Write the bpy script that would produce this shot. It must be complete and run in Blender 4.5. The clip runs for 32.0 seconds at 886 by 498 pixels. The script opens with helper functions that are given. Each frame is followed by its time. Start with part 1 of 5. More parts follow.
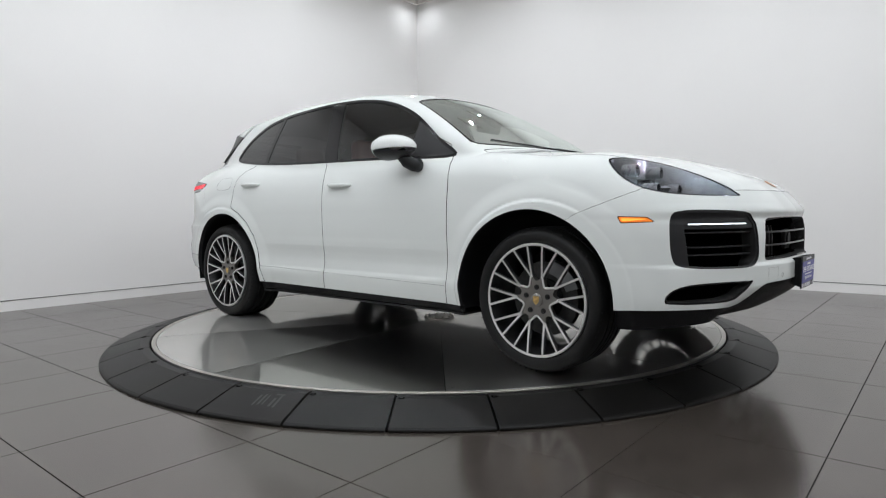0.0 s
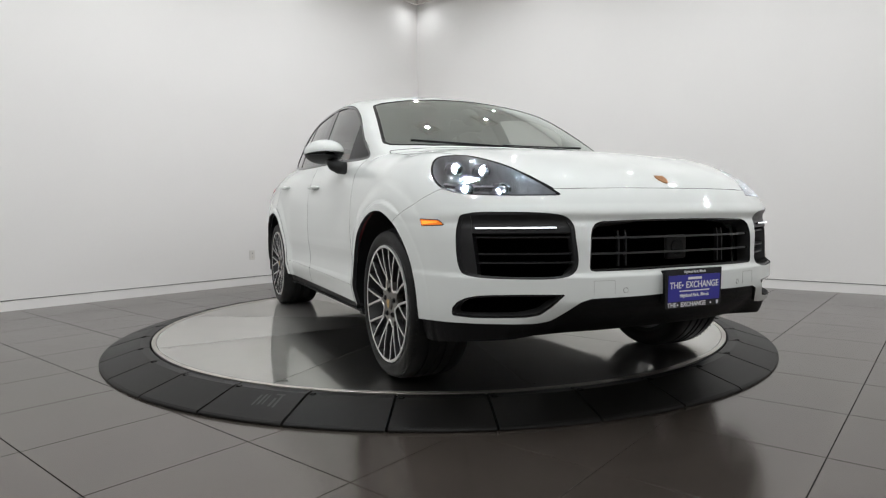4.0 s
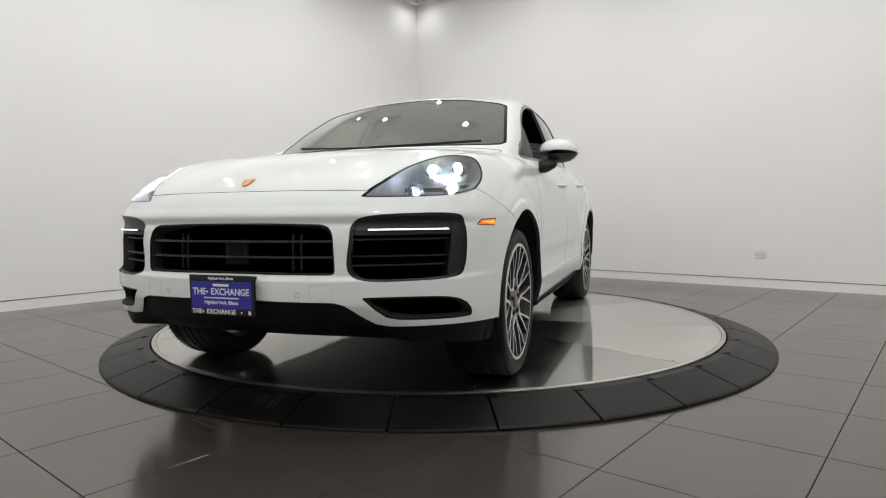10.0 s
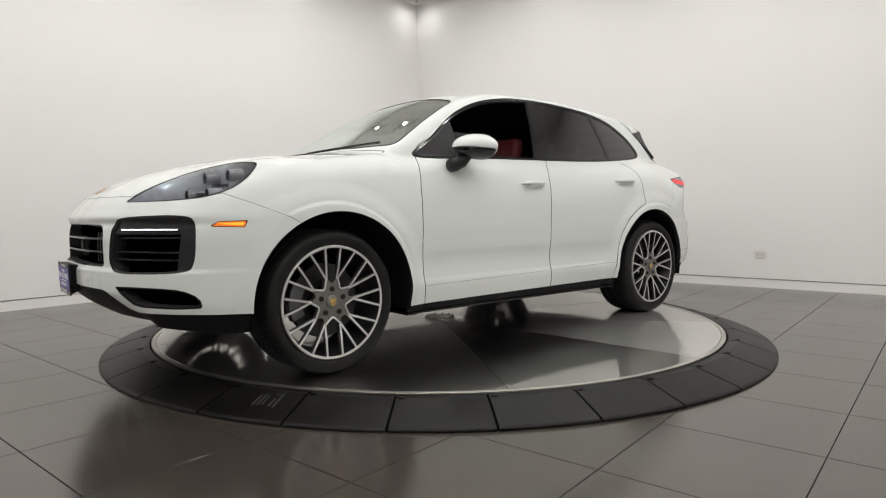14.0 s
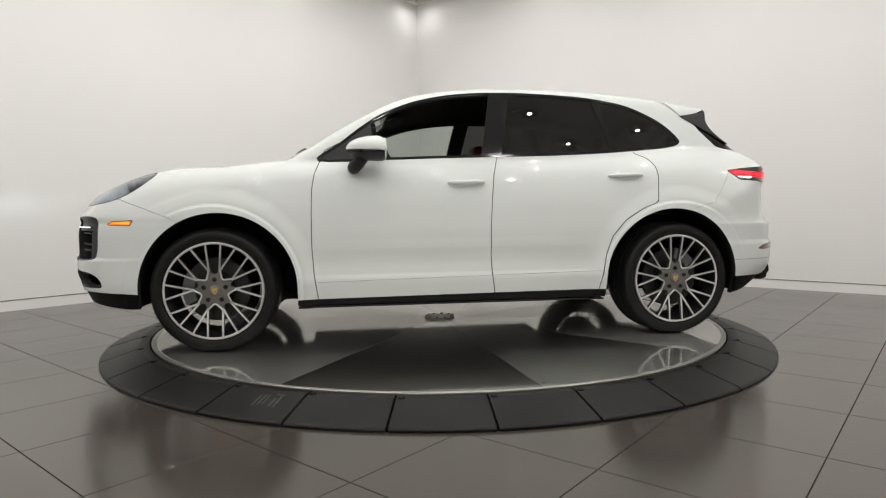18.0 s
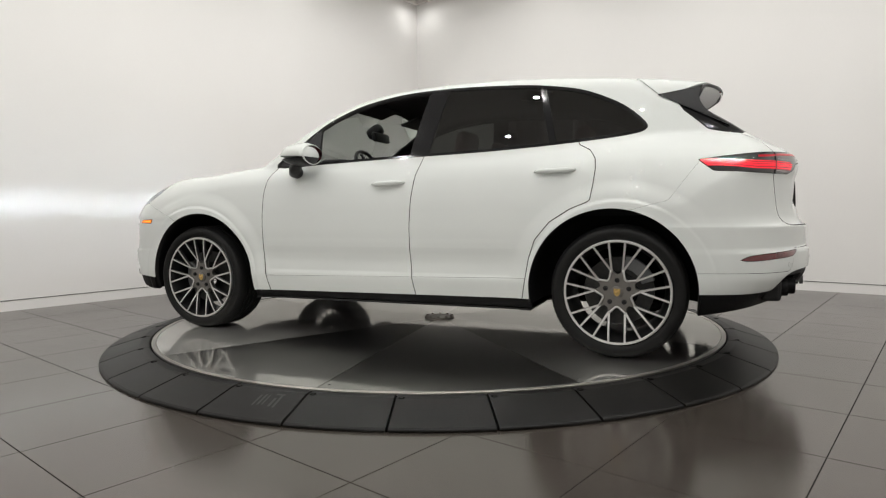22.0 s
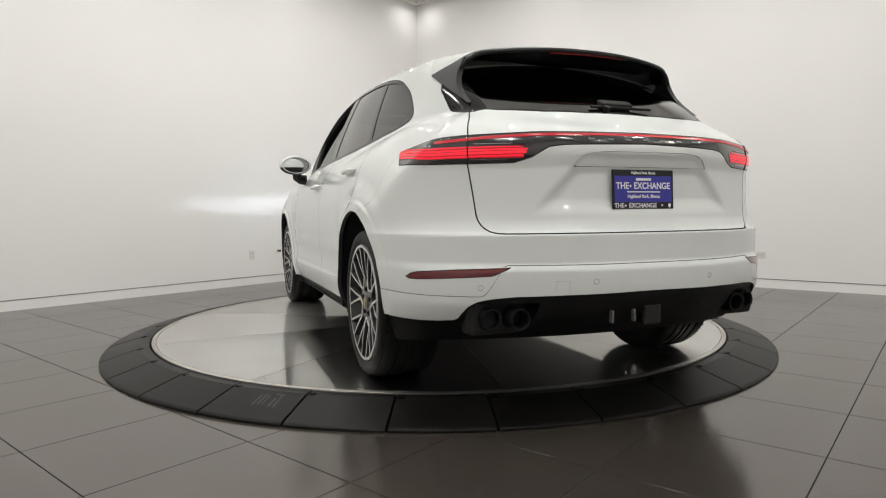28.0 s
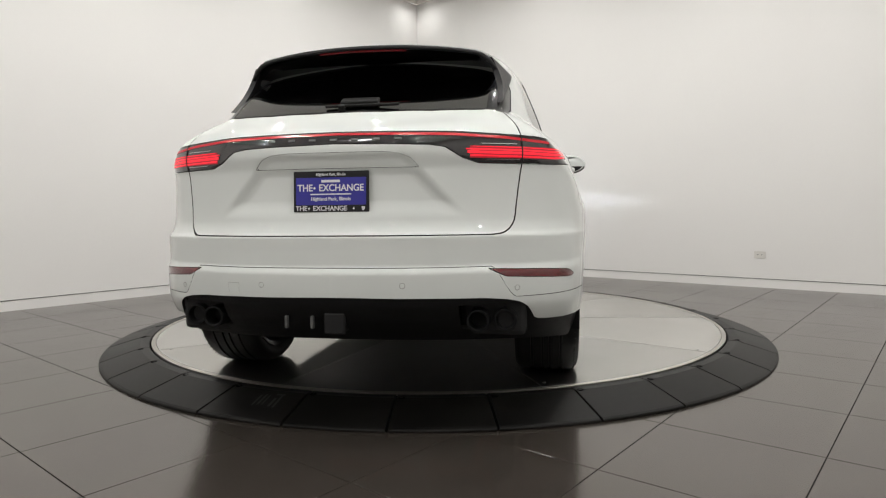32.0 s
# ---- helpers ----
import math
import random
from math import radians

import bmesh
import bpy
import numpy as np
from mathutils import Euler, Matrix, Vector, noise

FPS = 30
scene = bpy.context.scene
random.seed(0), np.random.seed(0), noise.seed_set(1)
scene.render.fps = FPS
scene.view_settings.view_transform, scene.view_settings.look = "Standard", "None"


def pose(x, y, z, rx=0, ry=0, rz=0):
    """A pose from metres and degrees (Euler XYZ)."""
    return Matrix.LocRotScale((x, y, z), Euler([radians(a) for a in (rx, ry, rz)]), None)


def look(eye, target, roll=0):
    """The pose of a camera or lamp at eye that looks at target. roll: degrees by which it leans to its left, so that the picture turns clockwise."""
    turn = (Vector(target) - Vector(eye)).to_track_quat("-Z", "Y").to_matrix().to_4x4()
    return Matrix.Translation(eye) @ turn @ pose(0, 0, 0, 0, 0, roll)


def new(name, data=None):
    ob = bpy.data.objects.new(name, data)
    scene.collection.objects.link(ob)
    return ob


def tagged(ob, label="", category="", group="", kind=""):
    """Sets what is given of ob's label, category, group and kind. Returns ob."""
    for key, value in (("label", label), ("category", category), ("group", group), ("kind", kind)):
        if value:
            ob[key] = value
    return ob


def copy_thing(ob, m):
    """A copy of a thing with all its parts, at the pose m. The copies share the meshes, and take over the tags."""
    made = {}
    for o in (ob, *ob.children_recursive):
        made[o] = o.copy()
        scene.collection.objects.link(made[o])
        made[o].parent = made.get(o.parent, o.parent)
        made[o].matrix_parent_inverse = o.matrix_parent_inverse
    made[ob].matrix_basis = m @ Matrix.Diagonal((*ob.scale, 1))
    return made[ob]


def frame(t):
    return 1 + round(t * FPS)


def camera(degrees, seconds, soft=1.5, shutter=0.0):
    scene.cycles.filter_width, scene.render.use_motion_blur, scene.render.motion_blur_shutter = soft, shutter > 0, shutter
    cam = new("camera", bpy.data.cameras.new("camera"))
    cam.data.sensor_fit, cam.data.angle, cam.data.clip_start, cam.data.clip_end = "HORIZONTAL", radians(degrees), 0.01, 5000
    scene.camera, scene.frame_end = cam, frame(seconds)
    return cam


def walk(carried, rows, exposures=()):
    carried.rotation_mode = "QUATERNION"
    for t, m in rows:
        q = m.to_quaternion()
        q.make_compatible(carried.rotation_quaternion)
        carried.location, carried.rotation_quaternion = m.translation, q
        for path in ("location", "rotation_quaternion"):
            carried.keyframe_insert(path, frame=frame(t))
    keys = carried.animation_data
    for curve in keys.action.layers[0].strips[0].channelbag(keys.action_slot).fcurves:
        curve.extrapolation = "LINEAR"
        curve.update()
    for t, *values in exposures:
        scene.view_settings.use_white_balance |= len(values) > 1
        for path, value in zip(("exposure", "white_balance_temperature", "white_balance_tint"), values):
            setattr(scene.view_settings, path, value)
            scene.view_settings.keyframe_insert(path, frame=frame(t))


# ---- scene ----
# camera
cam = camera(71.37, 32.0, soft=1.2)
EYE = (0.0, -4.742, 0.8034)
AIM = (0.033, 0.0, 0.5305)
STAND = look(EYE, AIM, -0.605)
walk(cam, [(0, STAND), (32.0, STAND)], exposures=[(0, 0.0, 5950, 10), (2.4, 0.0, 6000, 10), (5.5, -0.16, 6250, 10), (7.5, -0.22, 6200, 10), (9.0, -0.12, 6250, 10), (12.0, 0.0, 6450, 10), (32.0, 0.0, 6500, 10)])

# ---- world and light: a closed white room lit by ceiling lamps ----
world = bpy.data.worlds.new("world")
scene.world = world
world.use_nodes = True
world.node_tree.nodes["Background"].inputs["Color"].default_value = (.8, .82, .85, 1)
world.node_tree.nodes["Background"].inputs["Strength"].default_value = .05

TURN = 50.0                       # the room's own axes against the camera's
ROOM = pose(0, 0, 0, 0, 0, TURN)  # room x points at the far right wall, room y at the far left wall
RIGHT, LEFT, BACK, NEAR = 4.06, 3.82, -6.6, -6.3
FLOOR, CEILING = -.0785, 4.22
LAMPS = [(x, y) for x in (-5.2, -3.6, -2.0, -.5, 1.0, 2.5) for y in (-4.6, -2.9, -1.2, .6, 2.3)]
WASHERS = [(3.74, 3.52), (3.55, 1.3), (3.55, -1.0), (1.4, 3.35), (-.9, 3.35)]
for i, (x, y) in enumerate(LAMPS + WASHERS):
    data = bpy.data.lights.new("ceiling_lamp", "AREA")
    data.shape, data.size, data.energy, data.color = "DISK", .07, 13.2 if i < len(LAMPS) else 13.2 * .13, (1.0, .985, .955)
    lamp = new("ceiling_lamp_light", data)
    lamp.matrix_world = ROOM @ pose(x, y, CEILING - .09)


# ---- materials ----
def material(name):
    m = bpy.data.materials.new(name)
    m.use_nodes = True
    return m, m.node_tree.nodes, m.node_tree.links, m.node_tree.nodes["Principled BSDF"]


def surface(name, colour, rough=.5, metal=0.0, vary=.06, scale=8.0, bump=0.0, bump_scale=200.0, coat=0.0, spec=.5, fine=60.0):
    """A painted, moulded or metal surface: two scales of variation in colour and gloss, fine relief."""
    m, nodes, links, b = material(name)
    b.inputs["Metallic"].default_value = metal
    b.inputs["Coat Weight"].default_value = coat
    b.inputs["Coat Roughness"].default_value = .03
    b.inputs["Specular IOR Level"].default_value = spec
    coord = nodes.new("ShaderNodeTexCoord")
    big = nodes.new("ShaderNodeTexNoise")
    big.inputs["Scale"].default_value, big.inputs["Detail"].default_value = scale, 3
    small = nodes.new("ShaderNodeTexNoise")
    small.inputs["Scale"].default_value, small.inputs["Detail"].default_value = fine, 4
    links.new(coord.outputs["Object"], big.inputs["Vector"])
    links.new(coord.outputs["Object"], small.inputs["Vector"])
    mix = nodes.new("ShaderNodeMix")
    mix.data_type = "FLOAT"
    mix.inputs[0].default_value = .35
    links.new(big.outputs["Fac"], mix.inputs[2])
    links.new(small.outputs["Fac"], mix.inputs[3])
    ramp = nodes.new("ShaderNodeValToRGB")
    c = np.array(colour)
    ramp.color_ramp.elements[0].position, ramp.color_ramp.elements[1].position = .3, .7
    ramp.color_ramp.elements[0].color = (*np.clip(c * (1 - vary), 0, 1), 1)
    ramp.color_ramp.elements[1].color = (*np.clip(c * (1 + vary), 0, 1), 1)
    links.new(mix.outputs[0], ramp.inputs["Fac"])
    links.new(ramp.outputs["Color"], b.inputs["Base Color"])
    r = nodes.new("ShaderNodeMapRange")
    r.inputs["To Min"].default_value, r.inputs["To Max"].default_value = rough * .85, min(1, rough * 1.15)
    links.new(mix.outputs[0], r.inputs["Value"])
    links.new(r.outputs["Result"], b.inputs["Roughness"])
    if bump:
        n = nodes.new("ShaderNodeTexNoise")
        n.inputs["Scale"].default_value = bump_scale
        links.new(coord.outputs["Object"], n.inputs["Vector"])
        bm = nodes.new("ShaderNodeBump")
        bm.inputs["Strength"].default_value, bm.inputs["Distance"].default_value = bump, .002
        links.new(n.outputs["Fac"], bm.inputs["Height"])
        links.new(bm.outputs["Normal"], b.inputs["Normal"])
    return m


def glowing(name, colour, strength, base=(.8, .8, .8)):
    m, nodes, links, b = material(name)
    b.inputs["Base Color"].default_value = (*base, 1)
    b.inputs["Emission Color"].default_value = (*colour, 1)
    b.inputs["Emission Strength"].default_value = strength
    b.inputs["Roughness"].default_value = .2
    return m


def pane(name, tint, gloss=1.0, rough=.01, ior=1.5, power=5.0, hue=(1, 1, 1), haze=0.0):
    """A thin sheet of glass: tinted see-through with a true mirror gloss on it."""
    m, nodes, links, b = material(name)
    nodes.remove(b)
    clear = nodes.new("ShaderNodeBsdfTransparent")
    clear.inputs["Color"].default_value = (*tint, 1)
    shine = nodes.new("ShaderNodeBsdfGlossy")
    shine.inputs["Roughness"].default_value = rough
    shine.inputs["Color"].default_value = (*[gloss * h for h in hue], 1)
    tilt = nodes.new("ShaderNodeLayerWeight")
    tilt.inputs["Blend"].default_value = .5
    rise = nodes.new("ShaderNodeMath")
    rise.operation = "POWER"
    rise.inputs[1].default_value = power
    links.new(tilt.outputs["Facing"], rise.inputs[0])
    fres = nodes.new("ShaderNodeMapRange")
    fres.inputs["To Min"].default_value = ((ior - 1) / (ior + 1)) ** 2
    links.new(rise.outputs[0], fres.inputs["Value"])
    mix = nodes.new("ShaderNodeMixShader")
    links.new(fres.outputs["Result"], mix.inputs["Fac"])
    links.new(clear.outputs["BSDF"], mix.inputs[1])
    links.new(shine.outputs["BSDF"], mix.inputs[2])
    if haze:
        # rough refraction blurs a share of what passes, standing in for camera glare
        spread = nodes.new("ShaderNodeBsdfRefraction")
        spread.inputs["Roughness"].default_value, spread.inputs["IOR"].default_value = .85, 1.16
        veil = nodes.new("ShaderNodeMixShader")
        veil.inputs["Fac"].default_value = haze
        links.new(mix.outputs["Shader"], veil.inputs[1])
        links.new(spread.outputs["BSDF"], veil.inputs[2])
        mix = veil
    links.new(mix.outputs["Shader"], nodes["Material Output"].inputs["Surface"])
    return m


def brushed(name, colour, rough):
    """Brushed steel plate, grain along one direction of the sheet, with faint scuffs and wheel marks."""
    m, nodes, links, b = material(name)
    b.inputs["Metallic"].default_value = 1.0
    coord = nodes.new("ShaderNodeTexCoord")
    mp = nodes.new("ShaderNodeMapping")
    mp.inputs["Scale"].default_value = (2.0, 220.0, 2.0)
    grain = nodes.new("ShaderNodeTexNoise")
    grain.inputs["Scale"].default_value, grain.inputs["Detail"].default_value = 3.0, 5
    scuff = nodes.new("ShaderNodeTexNoise")
    scuff.inputs["Scale"].default_value, scuff.inputs["Detail"].default_value = 3.0, 3
    links.new(coord.outputs["Object"], mp.inputs["Vector"])
    links.new(mp.outputs["Vector"], grain.inputs["Vector"])
    links.new(coord.outputs["Object"], scuff.inputs["Vector"])
    ramp = nodes.new("ShaderNodeValToRGB")
    ramp.color_ramp.elements[0].position, ramp.color_ramp.elements[1].position = .3, .7
    ramp.color_ramp.elements[0].color = (*[v * .97 for v in colour], 1)
    ramp.color_ramp.elements[1].color = (*[v * 1.03 for v in colour], 1)
    links.new(scuff.outputs["Fac"], ramp.inputs["Fac"])
    info = nodes.new("ShaderNodeObjectInfo")
    own = nodes.new("ShaderNodeMapRange")
    own.inputs["To Min"].default_value, own.inputs["To Max"].default_value = .90, 1.04
    links.new(info.outputs["Random"], own.inputs["Value"])
    tone = nodes.new("ShaderNodeVectorMath")
    tone.operation = "SCALE"
    links.new(ramp.outputs["Color"], tone.inputs[0])
    links.new(own.outputs["Result"], tone.inputs["Scale"])
    links.new(tone.outputs["Vector"], b.inputs["Base Color"])
    add = nodes.new("ShaderNodeMath")
    add.operation = "MULTIPLY_ADD"
    add.inputs[1].default_value, add.inputs[2].default_value = .03, rough - .015
    links.new(scuff.outputs["Fac"], add.inputs[0])
    links.new(add.outputs[0], b.inputs["Roughness"])
    bm = nodes.new("ShaderNodeBump")
    bm.inputs["Strength"].default_value, bm.inputs["Distance"].default_value = .05, .0006
    links.new(grain.outputs["Fac"], bm.inputs["Height"])
    links.new(bm.outputs["Normal"], b.inputs["Normal"])
    b.inputs["Anisotropic"].default_value = .85
    across = nodes.new("ShaderNodeVectorTransform")
    across.vector_type, across.convert_from, across.convert_to = "VECTOR", "OBJECT", "WORLD"
    across.inputs["Vector"].default_value = (-math.sin(radians(18)), math.cos(radians(18)), 0)
    links.new(across.outputs["Vector"], b.inputs["Tangent"])
    polish = nodes.new("ShaderNodeBsdfGlossy")
    polish.inputs["Roughness"].default_value = .062
    links.new(tone.outputs["Vector"], polish.inputs["Color"])
    blend = nodes.new("ShaderNodeMixShader")
    share = nodes.new("ShaderNodeMapRange")
    share.inputs["To Min"].default_value, share.inputs["To Max"].default_value = .58, .80
    links.new(info.outputs["Random"], share.inputs["Value"])
    links.new(share.outputs["Result"], blend.inputs["Fac"])
    links.new(b.outputs["BSDF"], blend.inputs[1])
    links.new(polish.outputs["BSDF"], blend.inputs[2])
    links.new(blend.outputs["Shader"], nodes["Material Output"].inputs["Surface"])
    return m


def tile_stone(name):
    """Dark grey porcelain tile with a soft sheen; every tile a shade of its own."""
    m, nodes, links, b = material(name)
    coord = nodes.new("ShaderNodeTexCoord")
    geo = nodes.new("ShaderNodeNewGeometry")
    info = nodes.new("ShaderNodeObjectInfo")
    cloud = nodes.new("ShaderNodeTexNoise")
    cloud.inputs["Scale"].default_value, cloud.inputs["Detail"].default_value = 2.2, 6
    fine = nodes.new("ShaderNodeTexNoise")
    fine.inputs["Scale"].default_value, fine.inputs["Detail"].default_value = 90, 3
    links.new(geo.outputs["Position"], cloud.inputs["Vector"])
    links.new(geo.outputs["Position"], fine.inputs["Vector"])
    mix = nodes.new("ShaderNodeMix")
    mix.data_type = "FLOAT"
    mix.inputs[0].default_value = .3
    links.new(cloud.outputs["Fac"], mix.inputs[2])
    links.new(fine.outputs["Fac"], mix.inputs[3])
    shade = nodes.new("ShaderNodeMath")
    shade.operation = "MULTIPLY_ADD"
    shade.inputs[1].default_value = .16
    links.new(info.outputs["Random"], shade.inputs[0])
    links.new(mix.outputs[0], shade.inputs[2])
    ramp = nodes.new("ShaderNodeValToRGB")
    ramp.color_ramp.elements[0].position, ramp.color_ramp.elements[1].position = .3, .85
    ramp.color_ramp.elements[0].color = (*TILE_DARK, 1)
    ramp.color_ramp.elements[1].color = (*TILE_LIGHT, 1)
    links.new(shade.outputs[0], ramp.inputs["Fac"])
    links.new(ramp.outputs["Color"], b.inputs["Base Color"])
    b.inputs["Specular IOR Level"].default_value, b.inputs["IOR"].default_value = .62, 1.75
    b.inputs["Specular Tint"].default_value = (1.0, .93, .87, 1)
    r = nodes.new("ShaderNodeMapRange")
    r.inputs["To Min"].default_value, r.inputs["To Max"].default_value = .12, .24
    links.new(mix.outputs[0], r.inputs["Value"])
    links.new(r.outputs["Result"], b.inputs["Roughness"])
    bm = nodes.new("ShaderNodeBump")
    bm.inputs["Strength"].default_value, bm.inputs["Distance"].default_value = .03, .001
    links.new(fine.outputs["Fac"], bm.inputs["Height"])
    links.new(bm.outputs["Normal"], b.inputs["Normal"])
    return m


TILE_DARK, TILE_LIGHT = (.037, .0315, .0265), (.056, .0475, .0405)
PAINT = surface("white_car_paint", (.722, .748, .728), .6, vary=.012, scale=2, coat=1.0, fine=300, spec=.05)
WALL = surface("white_wall_paint", (.86, .848, .83), .6, vary=.015, scale=.8, bump=.08, bump_scale=500, spec=.3)
CEIL = surface("ceiling_paint", (.82, .81, .79), .8, vary=.03, scale=1.0, spec=.2)
TILE = tile_stone("porcelain_tile")
GROUT = surface("dark_grout", (.012, .0105, .0095), .8, vary=.2, scale=40)
RUBBER = surface("black_rubber_mat", (.0072, .0068, .0062), .40, vary=.55, scale=4, bump=.25, bump_scale=160, spec=.15)
JOINT = surface("fine_grey_joint", (.30, .30, .29), .6, vary=.05)
STENCIL = surface("worn_stencil", (.026, .026, .025), .6, vary=.4, scale=30)
STEEL = brushed("brushed_steel", (.68, .67, .645), .34)
STEEL_RIM = surface("steel_edge_strip", (.50, .48, .44), .35, metal=1.0, vary=.08, scale=30)
GLOSS_BLACK = surface("gloss_black", (.010, .010, .011), .10, vary=.1, spec=.4)
SATIN_BLACK = surface("satin_black_plastic", (.010, .010, .011), .40, vary=.15, scale=20, bump=.15, bump_scale=900, spec=.35)
CLADDING = surface("grained_black_plastic", (.007, .007, .0074), .5, vary=.15, scale=12, bump=.3, bump_scale=1200, spec=.16)
DARK = surface("dark_cavity", (.010, .010, .010), .8, vary=.2)
TYRE = surface("tyre_rubber", (.0075, .0075, .0073), .52, vary=.25, scale=15, bump=.2, bump_scale=400, spec=.25)
ALLOY = surface("machined_alloy", (.72, .72, .71), .34, metal=1.0, vary=.05, scale=25, fine=200)
ALLOY_GREY = surface("grey_painted_alloy", (.10, .10, .105), .30, metal=.7, vary=.08, scale=20, coat=.5)
HUB_GREY = surface("satin_grey_alloy", (.20, .190, .176), .36, metal=.75, vary=.06, scale=20, coat=.3)
BADGE = surface("dim_badge", (.10, .10, .10), .5, vary=.1)
CHROME = surface("chrome", (.85, .85, .85), .06, metal=1.0, vary=.02)
BARREL = surface("black_painted_barrel", (.022, .022, .023), .32, metal=.3, vary=.15, scale=20, coat=.3)
BRAKE = surface("worn_brake_iron", (.05, .05, .049), .42, metal=.9, vary=.2, scale=30)
IRON = surface("brake_iron", (.16, .16, .155), .35, metal=1.0, vary=.15, scale=30)
CALIPER = surface("grey_caliper", (.20, .205, .21), .4, metal=.6, vary=.1)
LEATHER = surface("red_leather", (.16, .018, .02), .45, vary=.18, scale=14, bump=.3, bump_scale=260)
TRIM_CLOTH = surface("black_cabin_lining", (.016, .016, .017), .75, vary=.2, scale=30, bump=.2, bump_scale=600)
BLUE = surface("blue_plate", (.030, .028, .30), .35, vary=.05)
LETTER = surface("white_lettering", (.78, .78, .80), .4, vary=.02)
GOLD = surface("bronze_emblem", (.45, .22, .09), .3, metal=.8, vary=.3, scale=120)
HUB_GOLD = surface("gilt_hub_emblem", (.55, .38, .14), .3, metal=.8, vary=.45, scale=90)
PLASTIC_WHITE = surface("white_plastic", (.74, .72, .68), .35, vary=.03)
REFLECTOR = surface("red_reflector", (.13, .008, .012), .12, vary=.15, scale=90, coat=1.0)
LAMP_BLACK = surface("smoked_lamp_body", (.02, .018, .02), .12, vary=.1, coat=1.0)
TAIL_RED = glowing("lit_red_lamp", (1.0, .010, .035), .78, (.5, .02, .03))
TAIL_DIM = glowing("dim_red_lamp", (1.0, .012, .035), .34, (.15, .015, .02))
AMBER = glowing("lit_amber_lamp", (1.0, .30, .02), 1.3, (.8, .3, .03))
AMBER_EDGE = glowing("amber_lens_edge", (1.0, .22, .01), .32, (.7, .2, .02))
DAY_LED = glowing("daytime_led", (.93, .97, 1.0), 1.5)
LED = glowing("headlight_led", (.72, .88, 1.0), 280)
BEAM = glowing("projector_beam", (.80, .92, 1.0), 26000)
# almost no reflectance: lamp bores, and shade coloured into openings and joints
SHADE_BLACK = surface("tube_and_shade_black", (.0006, .0006, .0006), .9, vary=.1, spec=.0)
LED_RING = surface("lamp_reflector", (.55, .56, .58), .12, metal=1.0, vary=.1)
LAMP_LIGHT = glowing("lamp_diffuser", (1.0, .95, .88), 14.0)
CLEAR = pane("clear_glass", (.74, .78, .75), ior=3.3, power=1.7, hue=(.94, 1.0, .96))
# haze added to the lens so the lit LEDs seem to glare
LENS = pane("lamp_lens", (.86, .88, .90), ior=1.4, haze=.20)
TINTED = pane("tinted_glass", (.20, .205, .20), ior=1.6)
FRONT_TINT = pane("lightly_tinted_glass", (.50, .55, .51), ior=1.8)
LAMP_INNER = surface("lamp_reflector_grey", (.44, .44, .45), .3, metal=.4, vary=.2, scale=40)
LAMP_GREY = surface("lamp_module_grey", (.20, .20, .21), .28, metal=.5, vary=.15, scale=40)
PRIVACY = pane("privacy_glass", (.06, .06, .06), ior=1.7)
REAR_PANE = pane("rear_window_glass", (.08, .08, .085), ior=2.3, power=3.5)
MIRROR = surface("mirror_glass", (.42, .43, .45), .02, metal=1.0, vary=.01)


# ---- small mesh tools ----
def mesh_of(name, verts, faces, mats, index=None, smooth=False):
    me = bpy.data.meshes.new(name)
    me.from_pydata([tuple(v) for v in verts], [], [tuple(f) for f in faces])
    for m in (mats if isinstance(mats, (list, tuple)) else [mats]):
        me.materials.append(m)
    if index is not None:
        me.polygons.foreach_set("material_index", np.asarray(index, dtype=np.int32))
    if smooth:
        me.polygons.foreach_set("use_smooth", np.ones(len(me.polygons), dtype=bool))
    me.update()
    return me


def part(name, bm, mat, parent=None, label="", at=None, smooth=False):
    """Links a bmesh or mesh as one mesh object under a thing or a part."""
    if isinstance(bm, bmesh.types.BMesh):
        me = bpy.data.meshes.new(name)
        if smooth:
            for f in bm.faces:
                f.smooth = True
        bm.to_mesh(me)
        bm.free()
        me.materials.append(mat)
    else:
        me = bm
    ob = new(name, me)
    ob.parent = parent
    if at is not None:
        ob.matrix_basis = at
    if label:
        ob["label"] = label
    return ob


def box(sx, sy, sz, bevel=.0, seg=2, m=None):
    bm = bmesh.new()
    bmesh.ops.create_cube(bm, size=1)
    bmesh.ops.scale(bm, vec=(sx, sy, sz), verts=bm.verts)
    if bevel:
        bmesh.ops.bevel(bm, geom=bm.edges[:], offset=bevel, segments=seg, profile=.5, affect="EDGES")
    if m is not None:
        bm.transform(m)
    return bm


def join(*bms):
    """Several bmeshes as one."""
    out = bmesh.new()
    for b in bms:
        tmp = bpy.data.meshes.new("tmp")
        b.to_mesh(tmp)
        b.free()
        out.from_mesh(tmp)
        bpy.data.meshes.remove(tmp)
    return out


def tube(r, depth, seg=24, m=None, r2=None, bevel=0.0):
    bm = bmesh.new()
    bmesh.ops.create_cone(bm, cap_ends=True, segments=seg, radius1=r, radius2=r if r2 is None else r2, depth=depth)
    if bevel:
        rim = [e for e in bm.edges if len(e.link_faces) == 2 and any(len(f.verts) > 4 for f in e.link_faces)]
        bmesh.ops.bevel(bm, geom=rim, offset=bevel, segments=2, profile=.5, affect="EDGES")
    if m is not None:
        bm.transform(m)
    return bm


